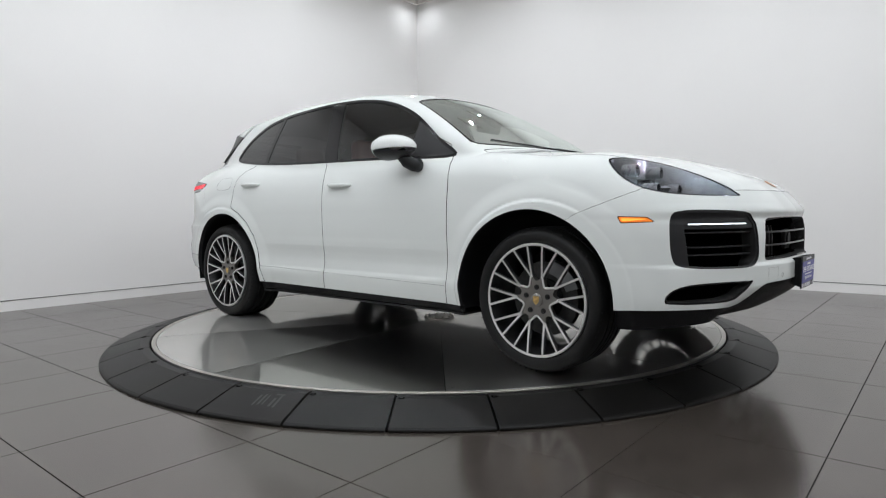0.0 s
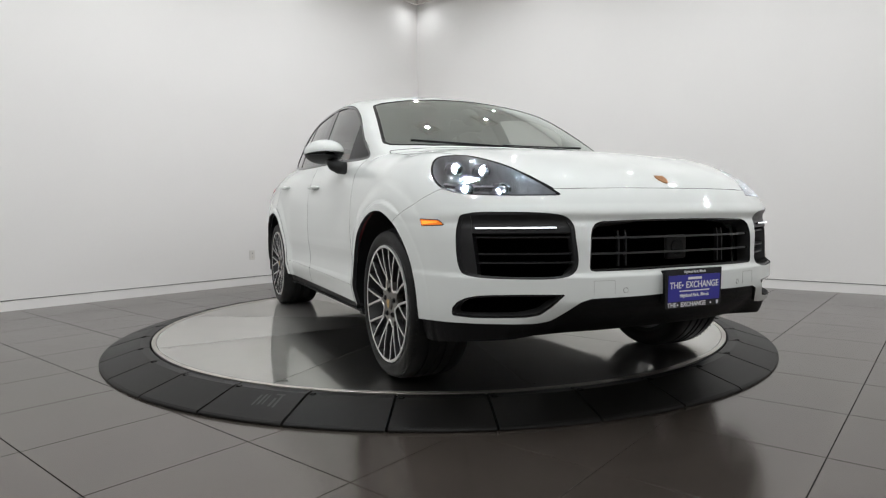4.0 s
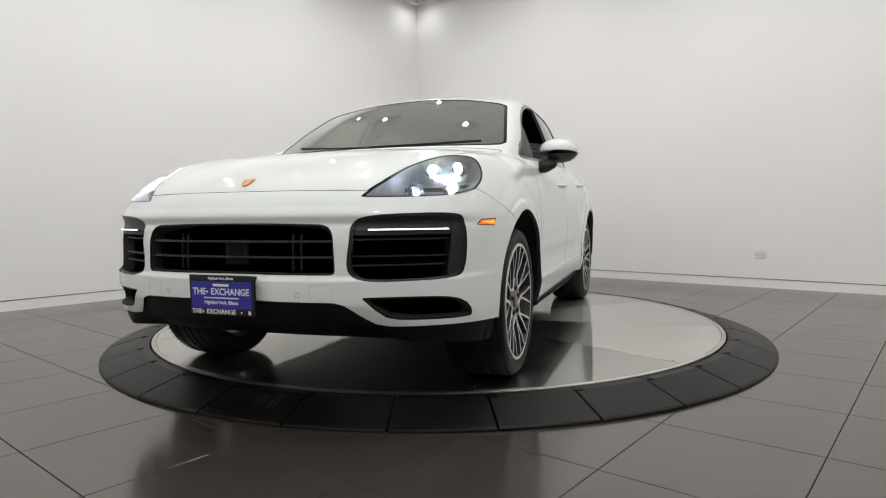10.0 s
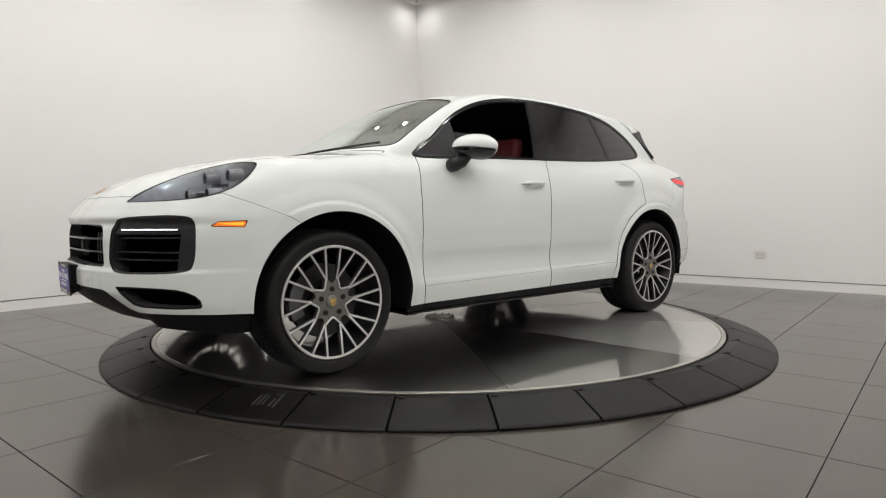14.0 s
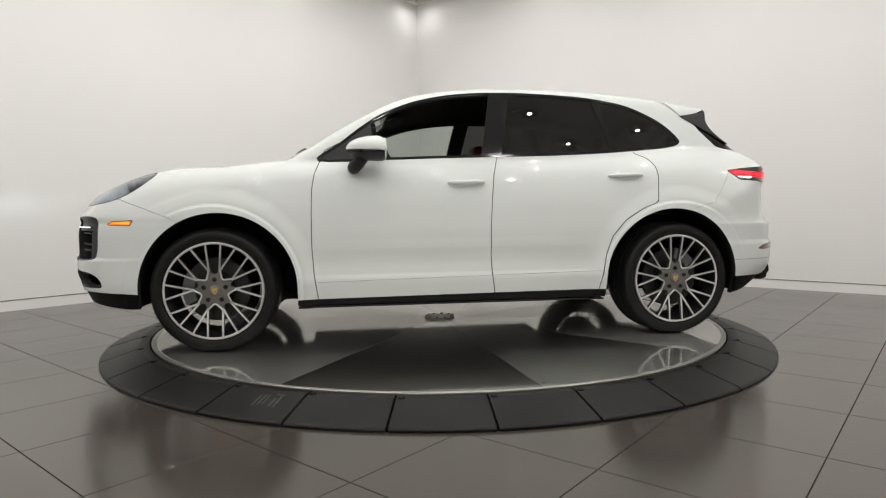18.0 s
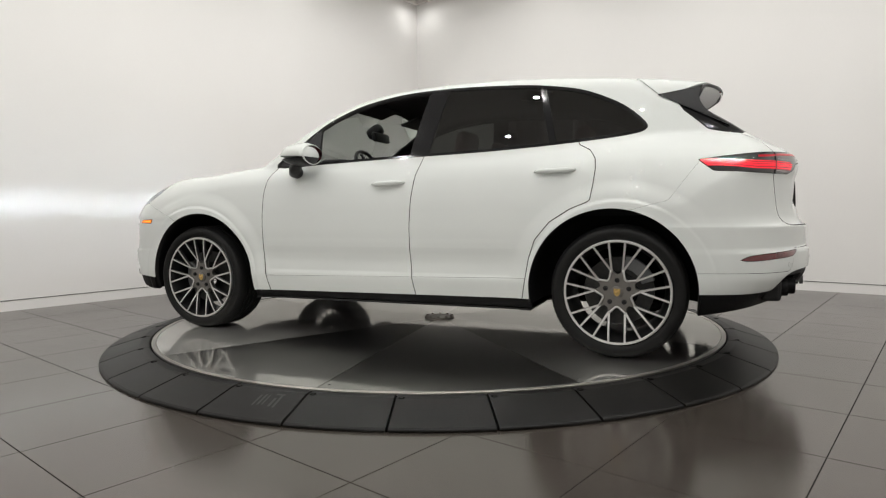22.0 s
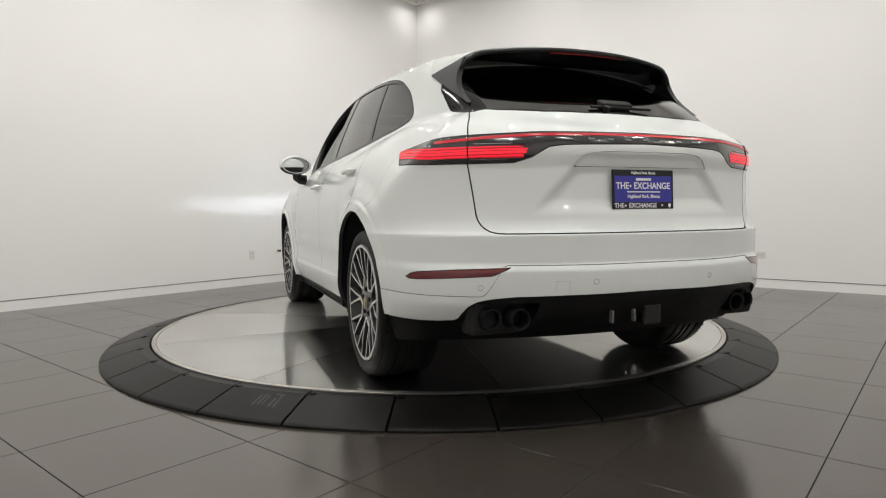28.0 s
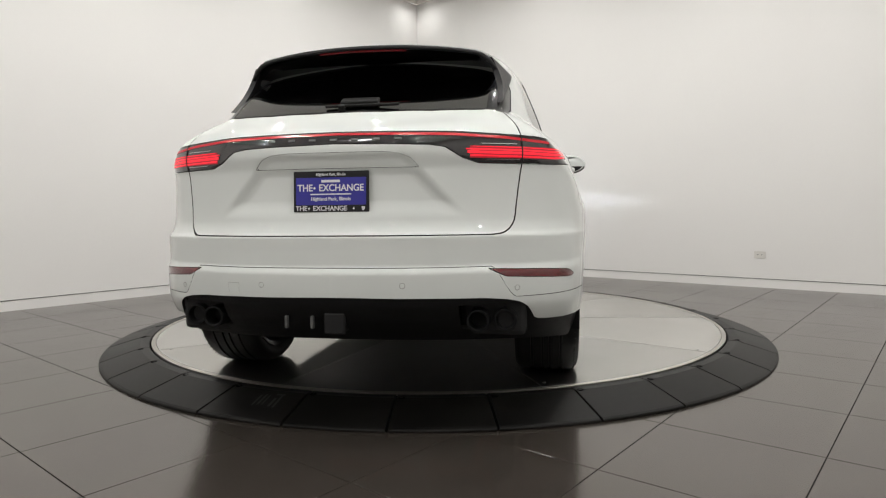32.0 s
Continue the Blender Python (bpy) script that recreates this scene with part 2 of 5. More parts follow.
def lathe(profile, seg=64, m=None, close=False):
    """A ring turned about z from (radius, height) pairs."""
    bm = bmesh.new()
    rows = []
    for k in range(seg):
        a = 2 * math.pi * k / seg
        rows.append([bm.verts.new((r * math.cos(a), r * math.sin(a), z)) for r, z in profile])
    n = len(profile)
    for k in range(seg):
        p, q = rows[k], rows[(k + 1) % seg]
        for i in range(n if close else n - 1):
            j = (i + 1) % n
            bm.faces.new((p[i], q[i], q[j], p[j]))
    bmesh.ops.recalc_face_normals(bm, faces=bm.faces)
    if m is not None:
        bm.transform(m)
    return bm


def sweep(path, r, seg=10, flat=1.0):
    """A round bar along points."""
    bm = bmesh.new()
    rows = []
    pts = [Vector(p) for p in path]
    for i, p in enumerate(pts):
        d = (pts[min(i + 1, len(pts) - 1)] - pts[max(i - 1, 0)]).normalized()
        u = d.cross(Vector((0, 0, 1)))
        u = u.normalized() if u.length > 1e-4 else Vector((1, 0, 0))
        w = d.cross(u).normalized()
        rad = r[i] if isinstance(r, (list, tuple)) else r
        rows.append([bm.verts.new(p + u * rad * math.cos(2 * math.pi * k / seg) + w * rad * flat * math.sin(2 * math.pi * k / seg)) for k in range(seg)])
    for a, b in zip(rows, rows[1:]):
        for k in range(seg):
            bm.faces.new((a[k], a[(k + 1) % seg], b[(k + 1) % seg], b[k]))
    bm.faces.new(rows[0][::-1])
    bm.faces.new(rows[-1])
    bmesh.ops.recalc_face_normals(bm, faces=bm.faces)
    return bm


def prism(outline, depth, bevel=0.0, m=None):
    """A plate: the outline in its xy plane, depth along z."""
    bm = bmesh.new()
    f = bm.faces.new([bm.verts.new((x, y, 0)) for x, y in outline])
    r = bmesh.ops.extrude_face_region(bm, geom=[f])
    bmesh.ops.translate(bm, vec=(0, 0, depth), verts=[v for v in r["geom"] if isinstance(v, bmesh.types.BMVert)])
    bmesh.ops.recalc_face_normals(bm, faces=bm.faces)
    if bevel:
        bmesh.ops.bevel(bm, geom=bm.edges[:], offset=bevel, segments=2, profile=.5, affect="EDGES")
    if m is not None:
        bm.transform(m)
    return bm


def text_mesh(body, size, depth=.0006, align="CENTER", stretch=1.0):
    data = bpy.data.curves.new("lettering", "FONT")
    data.offset = size * .018
    data.body, data.size, data.extrude, data.align_x, data.align_y = body, size, depth, align, "CENTER"
    ob = bpy.data.objects.new("lettering", data)
    scene.collection.objects.link(ob)
    me = bpy.data.meshes.new_from_object(ob)
    bpy.data.objects.remove(ob)
    me.transform(Matrix.Diagonal((stretch, 1, 1, 1)))
    me.materials.clear()
    me.materials.append(LETTER)
    return me


# ---- the room ----
def structure(name, bm, mat, m, label):
    me = bpy.data.meshes.new(name)
    bm.to_mesh(me)
    bm.free()
    me.materials.append(mat)
    ob = new(name, me)
    ob.matrix_world = m
    return tagged(ob, label, name.split("_")[0], kind="structure")


def wall(name, along, length, at, label):
    """Wall body over a recessed reveal and a flush skirting board."""
    top = CEILING - FLOOR
    m = ROOM @ at
    body = structure(name, box(length, .16, top - .105, m=pose(0, .08, .105 + (top - .105) / 2)), WALL, m, label)
    board = part("baseboard", box(length, .155, .096, m=pose(0, .0835, .048)), WALL, body, "white flush skirting board under a shadow gap")
    gap = part("shadow_gap", box(length, .12, .009, m=pose(0, .10, .1005)), GROUT, body, "dark recessed shadow gap")
    return body


LX, LY = RIGHT - BACK, LEFT - NEAR
CX, CY = (RIGHT + BACK) / 2, (LEFT + NEAR) / 2
wall("wall_north", 0, LX + .4, pose(CX, LEFT, FLOOR), "plain white painted showroom wall with flush skirting")
wall("wall_east", 0, LY + .4, pose(RIGHT, CY, FLOOR, 0, 0, -90), "plain white painted showroom wall with flush skirting")
wall("wall_south", 0, LX + .4, pose(CX, NEAR, FLOOR, 0, 0, 180), "plain white painted showroom wall behind the camera")
wall("wall_west", 0, LY + .4, pose(BACK, CY, FLOOR, 0, 0, 90), "plain white painted showroom wall behind the camera")
structure("ceiling", box(LX + .4, LY + .4, .12, m=pose(CX, CY, CEILING + .06)), CEIL, ROOM, "flat off-white showroom ceiling")
floor = structure("floor", box(LX + .4, LY + .4, .1, m=pose(CX, CY, FLOOR - .0535)), GROUT, ROOM, "dark grey porcelain tile floor with thin dark joints")


def ceiling_lamp(x, y):
    lamp = new("ceiling_lamp")
    lamp.matrix_world = ROOM @ pose(x, y, CEILING)
    tagged(lamp, "square white surface-mounted ceiling spotlight, lit", "lamp", "ceiling lamps")
    part("housing", join(box(.36, .03, .075, .004, m=pose(0, .165, -.0375)), box(.36, .03, .075, .004, m=pose(0, -.165, -.0375)),
                         box(.03, .30, .075, .004, m=pose(.165, 0, -.0375)), box(.03, .30, .075, .004, m=pose(-.165, 0, -.0375))), PLASTIC_WHITE, lamp)
    part("back_plate", box(.30, .30, .02, m=pose(0, 0, -.011)), PLASTIC_WHITE, lamp)
    return lamp


first = ceiling_lamp(*LAMPS[0])
for x, y in LAMPS[1:] + WASHERS:
    copy_thing(first, ROOM @ pose(x, y, CEILING))


def wall_outlet(m, upright):
    """A cover plate with two sockets."""
    ob = new("wall_outlet")
    ob.matrix_world = m
    w, h = (.075, .12) if upright else (.12, .075)
    part("cover_plate", box(w, .006, h, .002, m=pose(0, -.003, 0)), PLASTIC_WHITE, ob)
    for s in (-1, 1):
        at = pose(0, -.0075, s * .022) if upright else pose(s * .022, -.0075, 0)
        part("socket", box(.030, .003, .026, .001, m=at), PLASTIC_WHITE, ob)
        part("slot", box(.014, .002, .006, m=at @ pose(0, -.0012, 0)), DARK, ob)
    return tagged(ob, "white plastic wall outlet above the skirting board", "wall outlet", "wall outlets")


wall_outlet(pose(-2.377, 3.107, .300, 0, 0, TURN), True)
wall_outlet(pose(3.654, 2.231, .298, 0, 0, TURN - 90), False)
jack = new("cable_outlet")
jack.matrix_world = pose(-2.124, 3.410, .337, 0, 0, TURN)
tagged(jack, "small dark cable outlet with a plug on the wall", "wall outlet")
part("cover_plate", box(.05, .006, .05, .002, m=pose(0, -.003, 0)), PLASTIC_WHITE, jack)
part("plug", tube(.013, .05, 12, pose(0, -.03, 0, 90)), SATIN_BLACK, jack)
# ---- turntable: a fixed rubber ramp ring round a turning steel disc ----
def ring_segment(a0, a1):
    """One ramp segment: flat lip inside, slope outwards, upright outer edge."""
    prof = [(2.030, FLOOR + .002), (2.030, -.006), (2.036, -.002), (2.085, -.002), (2.282, -.056), (2.298, -.0605), (2.308, -.066), (2.311, -.070), (2.311, FLOOR + .002)]
    verts, faces = [], []
    n, k = len(prof), 7
    for i in range(k):
        a = a0 + (a1 - a0) * i / (k - 1)
        verts += [(r * math.cos(a), r * math.sin(a), z) for r, z in prof]
    for i in range(k - 1):
        for j in range(n):
            j2 = (j + 1) % n
            faces.append((i * n + j, i * n + j2, (i + 1) * n + j2, (i + 1) * n + j))
    faces += [tuple(range(n))[::-1], tuple((k - 1) * n + j for j in range(n))]
    return mesh_of("segment", verts, faces, RUBBER)


ring = tagged(new("turntable_ring"), "fixed ring of black rubber ramp segments round the turntable", "turntable")
SEG = 2 * math.pi / 32
wedge = ring_segment(.0025, SEG - .0025)
# ring added below the segments, its black giving their gaps the look of shade
part("joint_shade", lathe([(2.032, FLOOR + .001), (2.032, FLOOR + .003), (2.30, FLOOR + .003), (2.30, FLOOR + .001)], 96), SHADE_BLACK, ring, "added black ring that puts shade into the ramp joints")
screw = lathe([(0, -.001), (.007, -.001), (.009, .0008), (.0145, .0006), (.016, -.002)], 12)
screw_mesh = bpy.data.meshes.new("screw")
screw.to_mesh(screw_mesh), screw.free()
screw_mesh.materials.append(SHADE_BLACK)
for i in range(32):
    a = math.degrees(SEG) * i - 84.2
    ob = part("segment", wedge, None, ring, at=pose(0, 0, random.uniform(-.001, .001), 0, 0, a))
    part("screw", screw_mesh, None, ring, at=pose(2.082 * math.cos(radians(a + .75)), 2.082 * math.sin(radians(a + .75)), -.0016))

# worn pale stencil marks on one ramp segment, and a moulded slot above them
def ramp_mark(deg, r, length, width, mat, label, twist=0):
    a = radians(deg)
    z = -.002 - (r - 2.085) * .274 + .0008
    part("stencil_bar", box(length, width, .0008, m=pose(r * math.cos(a), r * math.sin(a), z, 0, 0, deg) @ pose(0, 0, 0, 0, 15.3, 0) @ pose(0, 0, 0, 0, 0, twist)), mat, ring, label)


for deg, r, length, width in ((-112.35, 2.168, .085, .011), (-111.75, 2.160, .085, .012), (-111.2, 2.158, .080, .008), (-110.15, 2.172, .070, .012), (-109.55, 2.158, .105, .011)):
    ramp_mark(deg, r, length, width, STENCIL, "worn pale stencil mark", 4)
ramp_mark(-109.95, 2.112, .012, .045, STENCIL, "worn pale stencil mark")
ramp_mark(-109.8, 2.094, .012, .040, DARK, "dark moulded slot")

disc = new("turntable_disc")
tagged(disc, "round brushed steel turntable platform of ten wedge plates", "turntable")


def plate_wedge(a0, a1, r0, r1, top, thick):
    verts, faces, k = [], [], 13
    for i in range(k):
        a = a0 + (a1 - a0) * i / (k - 1)
        for r, z in ((r0, top - thick), (r0, top), (r1 - .002, top), (r1, top - .002), (r1, top - thick)):
            verts.append((r * math.cos(a), r * math.sin(a), z))
    for i in range(k - 1):
        for j in range(5):
            j2 = (j + 1) % 5
            faces.append((i * 5 + j, i * 5 + j2, (i + 1) * 5 + j2, (i + 1) * 5 + j))
    faces += [(0, 4, 3, 2, 1), tuple((k - 1) * 5 + j for j in range(5))]
    return mesh_of("steel_plate", verts, faces, STEEL)


sheet = plate_wedge(radians(.07), radians(35.93), .10, 1.992, 0.0, .012)
for i in range(10):
    part("steel_plate", sheet, None, disc, at=pose(0, 0, 0, 0, 0, 23.6 + 36 * i))
part("edge_strip", lathe([(1.994, -.012), (1.994, .0004), (2.017, .0004), (2.019, -.001), (2.019, -.012)], 160), STEEL_RIM, disc, "thin bright steel edge strip")
part("drum", lathe([(.05, -.014), (2.014, -.014), (2.014, FLOOR + .004), (.05, FLOOR + .004)], 96, close=True), DARK, disc)
hub_plate = part("hub_plate", lathe([(0, .013), (.108, .013), (.115, .009), (.115, 0)], 48), STEEL_RIM, disc, "raised bolted steel hub plate")
for i in range(10):
    a = 2 * math.pi * i / 10
    part("bolt", tube(.010, .014, 6, pose(.10 * math.cos(a), .10 * math.sin(a), .016)), STEEL_RIM, hub_plate)
for i in range(10):
    a = radians(23.6 + 36 * i + 1.0)
    part("plate_screw", tube(.007, .003, 8, pose(1.93 * math.cos(a), 1.93 * math.sin(a), .001)), IRON, disc)
# ---- car form: one smooth implicit skin, x forward, y left, z up, hubs at x = +-1.4475 ----
def curve(*pts):
    """A smooth monotone curve through (x, y) pairs, as a fast lookup."""
    p = np.array(sorted(pts), float)
    x, y = p[:, 0], p[:, 1]
    h = np.diff(x)
    s = np.diff(y) / h
    m = np.zeros(len(x))
    for i in range(1, len(x) - 1):
        if s[i - 1] * s[i] > 0:
            a, b = 2 * h[i] + h[i - 1], h[i] + 2 * h[i - 1]
            m[i] = (a + b) / (a / s[i - 1] + b / s[i])
    m[0], m[-1] = s[0], s[-1]
    X = np.linspace(x[0], x[-1], 1500)
    k = np.clip(np.searchsorted(x, X) - 1, 0, len(h) - 1)
    t = (X - x[k]) / h[k]
    Y = (y[k] * (1 + 2 * t) * (1 - t) ** 2 + h[k] * m[k] * t * (1 - t) ** 2
         + y[k + 1] * t * t * (3 - 2 * t) + h[k] * m[k + 1] * t * t * (t - 1))
    return lambda q: np.interp(q, X, Y)


def smax(a, b, k):
    h = np.maximum(k - np.abs(a - b), 0) / k
    return np.maximum(a, b) + h * h * k * 0.25


def smin(a, b, k):
    return -smax(-a, -b, k)


def bump(q, centre, width):
    return np.exp(-((q - centre) / width) ** 2)


def step(q, a, b):
    t = np.clip((q - a) / (b - a), 0, 1)
    return t * t * (3 - 2 * t)


# plan of the nose and of the tail, half width along the car, and the upright profiles
NOSE = curve((0, 2.435), (.2, 2.43), (.4, 2.395), (.55, 2.345), (.7, 2.27), (.8, 2.205), (.88, 2.12), (.93, 2.03), (.965, 1.88), (1.0, 1.6), (1.2, .4))
TAIL = curve((0, -2.465), (.2, -2.46), (.4, -2.425), (.6, -2.345), (.75, -2.265), (.85, -2.175), (.92, -2.06), (.96, -1.93), (1.0, -1.7), (1.2, -.5))
NOSE_Z = curve((.1, -.22), (.22, -.10), (.32, -.03), (.42, 0), (.50, .004), (.548, .004), (.568, -.010), (.68, -.010), (.745, -.020), (.768, -.030), (.800, -.022), (.84, -.046), (.90, -.085), (1.0, -.16), (1.3, -.4))
TAIL_Z = curve((.1, .4), (.25, .20), (.33, .10), (.40, .03), (.46, 0), (.52, -.005), (.575, -.006), (.612, .011), (.66, .011), (.715, .010), (.735, .036), (.78, .058), (.86, .068), (.97, .072), (1.04, .060), (1.10, .070), (1.14, .11), (1.2, .2), (1.4, .6))
CHIN = curve((.1, .30), (.24, .20), (.30, .12), (.36, .055), (.42, .016), (.46, 0), (1.3, 0))
WIDE = curve((-2.6, .93), (-2.1, .955), (-1.75, .972), (-1.45, .978), (-1.1, .972), (-.7, .965), (0, .962), (.7, .965), (1.1, .97), (1.45, .972), (1.75, .965), (2.1, .94), (2.6, .90))
SECT = curve((.1, -.09), (.26, -.05), (.33, -.028), (.42, -.010), (.50, -.012), (.60, -.008), (.72, 0), (.82, -.004), (.92, -.016), (1.0, -.034), (1.07, -.062), (1.13, -.105), (1.2, -.18), (1.35, -.36))
DECK = curve((2.6, .60), (2.44, .79), (2.39, .865), (2.34, .905), (2.24, .965), (2.1, 1.023), (1.9, 1.082), (1.75, 1.112), (1.5, 1.142), (1.25, 1.167), (1.05, 1.185), (.8, 1.17), (.3, 1.175), (-.3, 1.185), (-1.0, 1.21), (-1.5, 1.25), (-1.75, 1.262), (-1.95, 1.25), (-2.1, 1.222), (-2.25, 1.175), (-2.36, 1.125), (-2.5, 1.03))
GLASS_Y = curve((1.2, .76), (1.0, .80), (.8, .828), (.4, .853), (0, .862), (-.5, .857), (-1.0, .832), (-1.4, .79), (-1.6, .762), (-1.9, .688), (-2.1, .64), (-2.4, .6))
ROOF = curve((4.0, -1.0), (1.5, .90), (1.15, 1.145), (1.0, 1.240), (.8, 1.364), (.6, 1.477), (.45, 1.551), (.3, 1.609), (.15, 1.646), (0, 1.667), (-.2, 1.681), (-.45, 1.687), (-.8, 1.681), (-1.2, 1.656), (-1.6, 1.615), (-1.9, 1.570), (-2.1, 1.535), (-2.4, 1.46))

CREASE = curve((.1, 0), (.33, 0), (.395, .002), (.418, .004), (.445, .010), (.50, .010), (.55, .007), (.582, .003), (.602, .001), (.62, .001), (.66, .003), (.72, .004), (.80, .003), (.9, 0), (1.4, 0))


def roof_z(x, y):
    return ROOF(x) - .052 * (np.abs(y) / .6) ** 2.2


def rear_z(x, y):
    d = x + 2.115 + .085 * (1 - (y / .55) ** 2)
    return 1.225 + .60 * d + .45 * np.clip(d, -.2, .4) * (.4 - np.clip(d, -.2, .4))


def skin(x, y, z):
    """Below zero inside the car's outer skin."""
    a = np.abs(y)
    # arches stand proud round the wheels, the doors' lower third is scooped
    rf = np.hypot(x - 1.4475, z - .36)
    rr = np.hypot(x + 1.4475, z - .36)
    flare = .014 * (step(rf, .62, .52) + step(rr, .62, .52)) + .011 * (step(rf, .514, .494) + step(rr, .514, .494))
    scoop = CREASE(z) * step(x, -1.0, -.8) * step(x, 1.0, .75)
    side = a - (WIDE(x) + SECT(z) + flare * step(a, .5, .8) - scoop - .07 * step(x, -1.5, -2.1) * step(z, .85, 1.2))
    front = x - (NOSE(a) + NOSE_Z(z) - CHIN(z) * step(a, .74, .50))
    # the front apron: a shelf under the grille, hollowed between grille and lamps
    tail = (TAIL(a) + TAIL_Z(z)) - x
    # niche of the number plate in the tailgate
    w = .27 + .95 * np.clip(1.03 - z, 0, .3)
    niche = (.009 * step(a, w + .03, w - .03) * step(z, 1.040, 1.012) + .010 * step(a, w + .01, w - .06) * step(z, .990, .950)) * step(z, .79, .86)
    tail = tail + niche
    shift = np.clip(2.435 - NOSE(a), 0, .5) * step(x, 1.2, 1.7)
    fend = .012 * bump(a, .70, .16) * step(x, 1.5, 1.8) * step(x, 2.3, 1.9) - .05 * (a / .8) ** 2 * step(x, 1.75, 1.35) * step(x, .6, 1.0)
    deck = z - (DECK(x + shift) + fend - .03 * step(a, .80, 1.0))
    tub = smax(smax(side, deck, .09), smax(front, tail, .02), .045)
    tub = np.maximum(tub, .238 - z)
    dz = np.clip(z - 1.15, -.3, 1)
    cab = a - (GLASS_Y(x) - .28 * dz - .26 * dz * np.abs(dz))
    top = smax((z - roof_z(x, y)) * .93, (z - rear_z(x, y)) * .86, .03)
    cabin = np.maximum(smax(cab, top, .055), 1.02 + .14 * step(x, -1.0, -1.8) - z)
    return smin(tub, cabin, .022)


SPINE = (-1.35, 1.45, .74)


def rays(ns, na):
    """Start points and directions: straight out along the spine, fanned out at both ends."""
    a, b, z = SPINE
    end = 1.55
    s = np.linspace(-end, (b - a) + end, ns)
    base = np.clip(s, 0, b - a) + a
    lean = np.clip(s, -end, 0) + np.clip(s - (b - a), 0, end)
    lean = lean / end * math.pi / 2 * .9995
    phi = np.linspace(-math.pi / 2, math.pi * 1.5, na)
    S, Ph = np.meshgrid(np.arange(ns), phi, indexing="ij")
    le, ba = lean[S], base[S]
    d = np.stack([np.sin(le), np.cos(le) * np.cos(Ph), np.cos(le) * np.sin(Ph)], -1)
    o = np.stack([ba, np.zeros_like(ba), np.full_like(ba, z)], -1)
    return o, d


def spoiler_skin(x, y, z):
    """The cabin's roof and flanks carried on backwards over the rear window."""
    dz = np.clip(z - 1.15, -.3, 1)
    cab = np.abs(y) - (GLASS_Y(x) - .28 * dz - .26 * dz * np.abs(dz))
    return smax(cab, (z - roof_z(x, y)) * .93, .055)


def on_skin(o, d, far=2.2, form=skin):
    """Where rays from inside leave the skin."""
    lo = np.zeros(o.shape[:-1])
    hi = np.full(o.shape[:-1], far)
    for _ in range(30):
        mid = (lo + hi) / 2
        p = o + d * mid[..., None]
        inside = form(p[..., 0], p[..., 1], p[..., 2]) < 0
        lo, hi = np.where(inside, mid, lo), np.where(inside, hi, mid)
    return o + d * ((lo + hi) / 2)[..., None]


def skin_normal(p, e=.003, form=skin):
    g = np.stack([form(p[..., 0] + (i == 0) * e, p[..., 1] + (i == 1) * e, p[..., 2] + (i == 2) * e)
                  - form(p[..., 0] - (i == 0) * e, p[..., 1] - (i == 1) * e, p[..., 2] - (i == 2) * e) for i in range(3)], -1)
    return g / np.maximum(np.linalg.norm(g, axis=-1, keepdims=True), 1e-9)
# ---- skin sheets: cut the smooth skin into panels ----
class Sheet:
    def __init__(self, V, N, T):
        self.V, self.N, self.T = V, N, T

    def __len__(self):
        return len(self.T)


def tidy(V, N, T):
    used, inv = np.unique(T, return_inverse=True)
    return Sheet(V[used], N[used], inv.reshape(-1, 3))


def cut(sh, d):
    """Splits a sheet along d = 0: the part where d < 0, and the rest."""
    V, N, T = sh.V, sh.N, sh.T
    d = np.where(np.abs(d) < 1e-6, 1e-6, d)
    neg = d < 0
    s = neg[T].sum(1)
    ins, out = [T[s == 3]], [T[s == 0]]
    newV, newN, base = [], [], len(V)
    for lone_neg in (True, False):
        M = T[s == (1 if lone_neg else 2)]
        if not len(M):
            continue
        lone = np.argmax(neg[M] == lone_neg, axis=1)
        r = np.arange(len(M))
        a, b, c = M[r, lone], M[r, (lone + 1) % 3], M[r, (lone + 2) % 3]
        ids = []
        for other in (b, c):
            lo, hi = np.minimum(a, other), np.maximum(a, other)
            t = d[lo] / (d[lo] - d[hi])
            newV.append(V[lo] + (V[hi] - V[lo]) * t[:, None])
            n = N[lo] + (N[hi] - N[lo]) * t[:, None]
            newN.append(n / np.linalg.norm(n, axis=1, keepdims=True))
            ids.append(base + np.arange(len(M)))
            base += len(M)
        p, q = ids
        small = np.stack([a, p, q], 1)
        rest = np.concatenate([np.stack([p, b, c], 1), np.stack([p, c, q], 1)])
        (ins if lone_neg else out).append(small)
        (out if lone_neg else ins).append(rest)
    V2, N2 = np.concatenate([V] + newV), np.concatenate([N] + newN)
    # weld the doubled cut points
    key = np.round(V2[len(V):] * 1e6).astype(np.int64)
    if len(key):
        _, first_at, inv = np.unique(key, axis=0, return_index=True, return_inverse=True)
        remap = np.concatenate([np.arange(len(V)), len(V) + first_at[inv.ravel()]])
    else:
        remap = np.arange(len(V))
    f = lambda L: tidy(V2, N2, remap[np.concatenate(L)])
    return f(ins), f(out)


def carve(sh, dist, gap=.0024):
    """Takes the panel where dist < 0 out of a sheet and leaves a joint round it."""
    inner, rest = cut(sh, dist(sh.V) + gap)
    _, outer = cut(rest, dist(rest.V) - gap)
    return inner, outer


def strip(sh, *fs):
    """What lies within all of several distance functions, cut one after the other."""
    for f in fs:
        if len(sh):
            sh = cut(sh, f(sh.V))[0]
    return sh


def level(z0, z1):
    return (lambda V: z0 - V[:, 2]), (lambda V: V[:, 2] - z1)


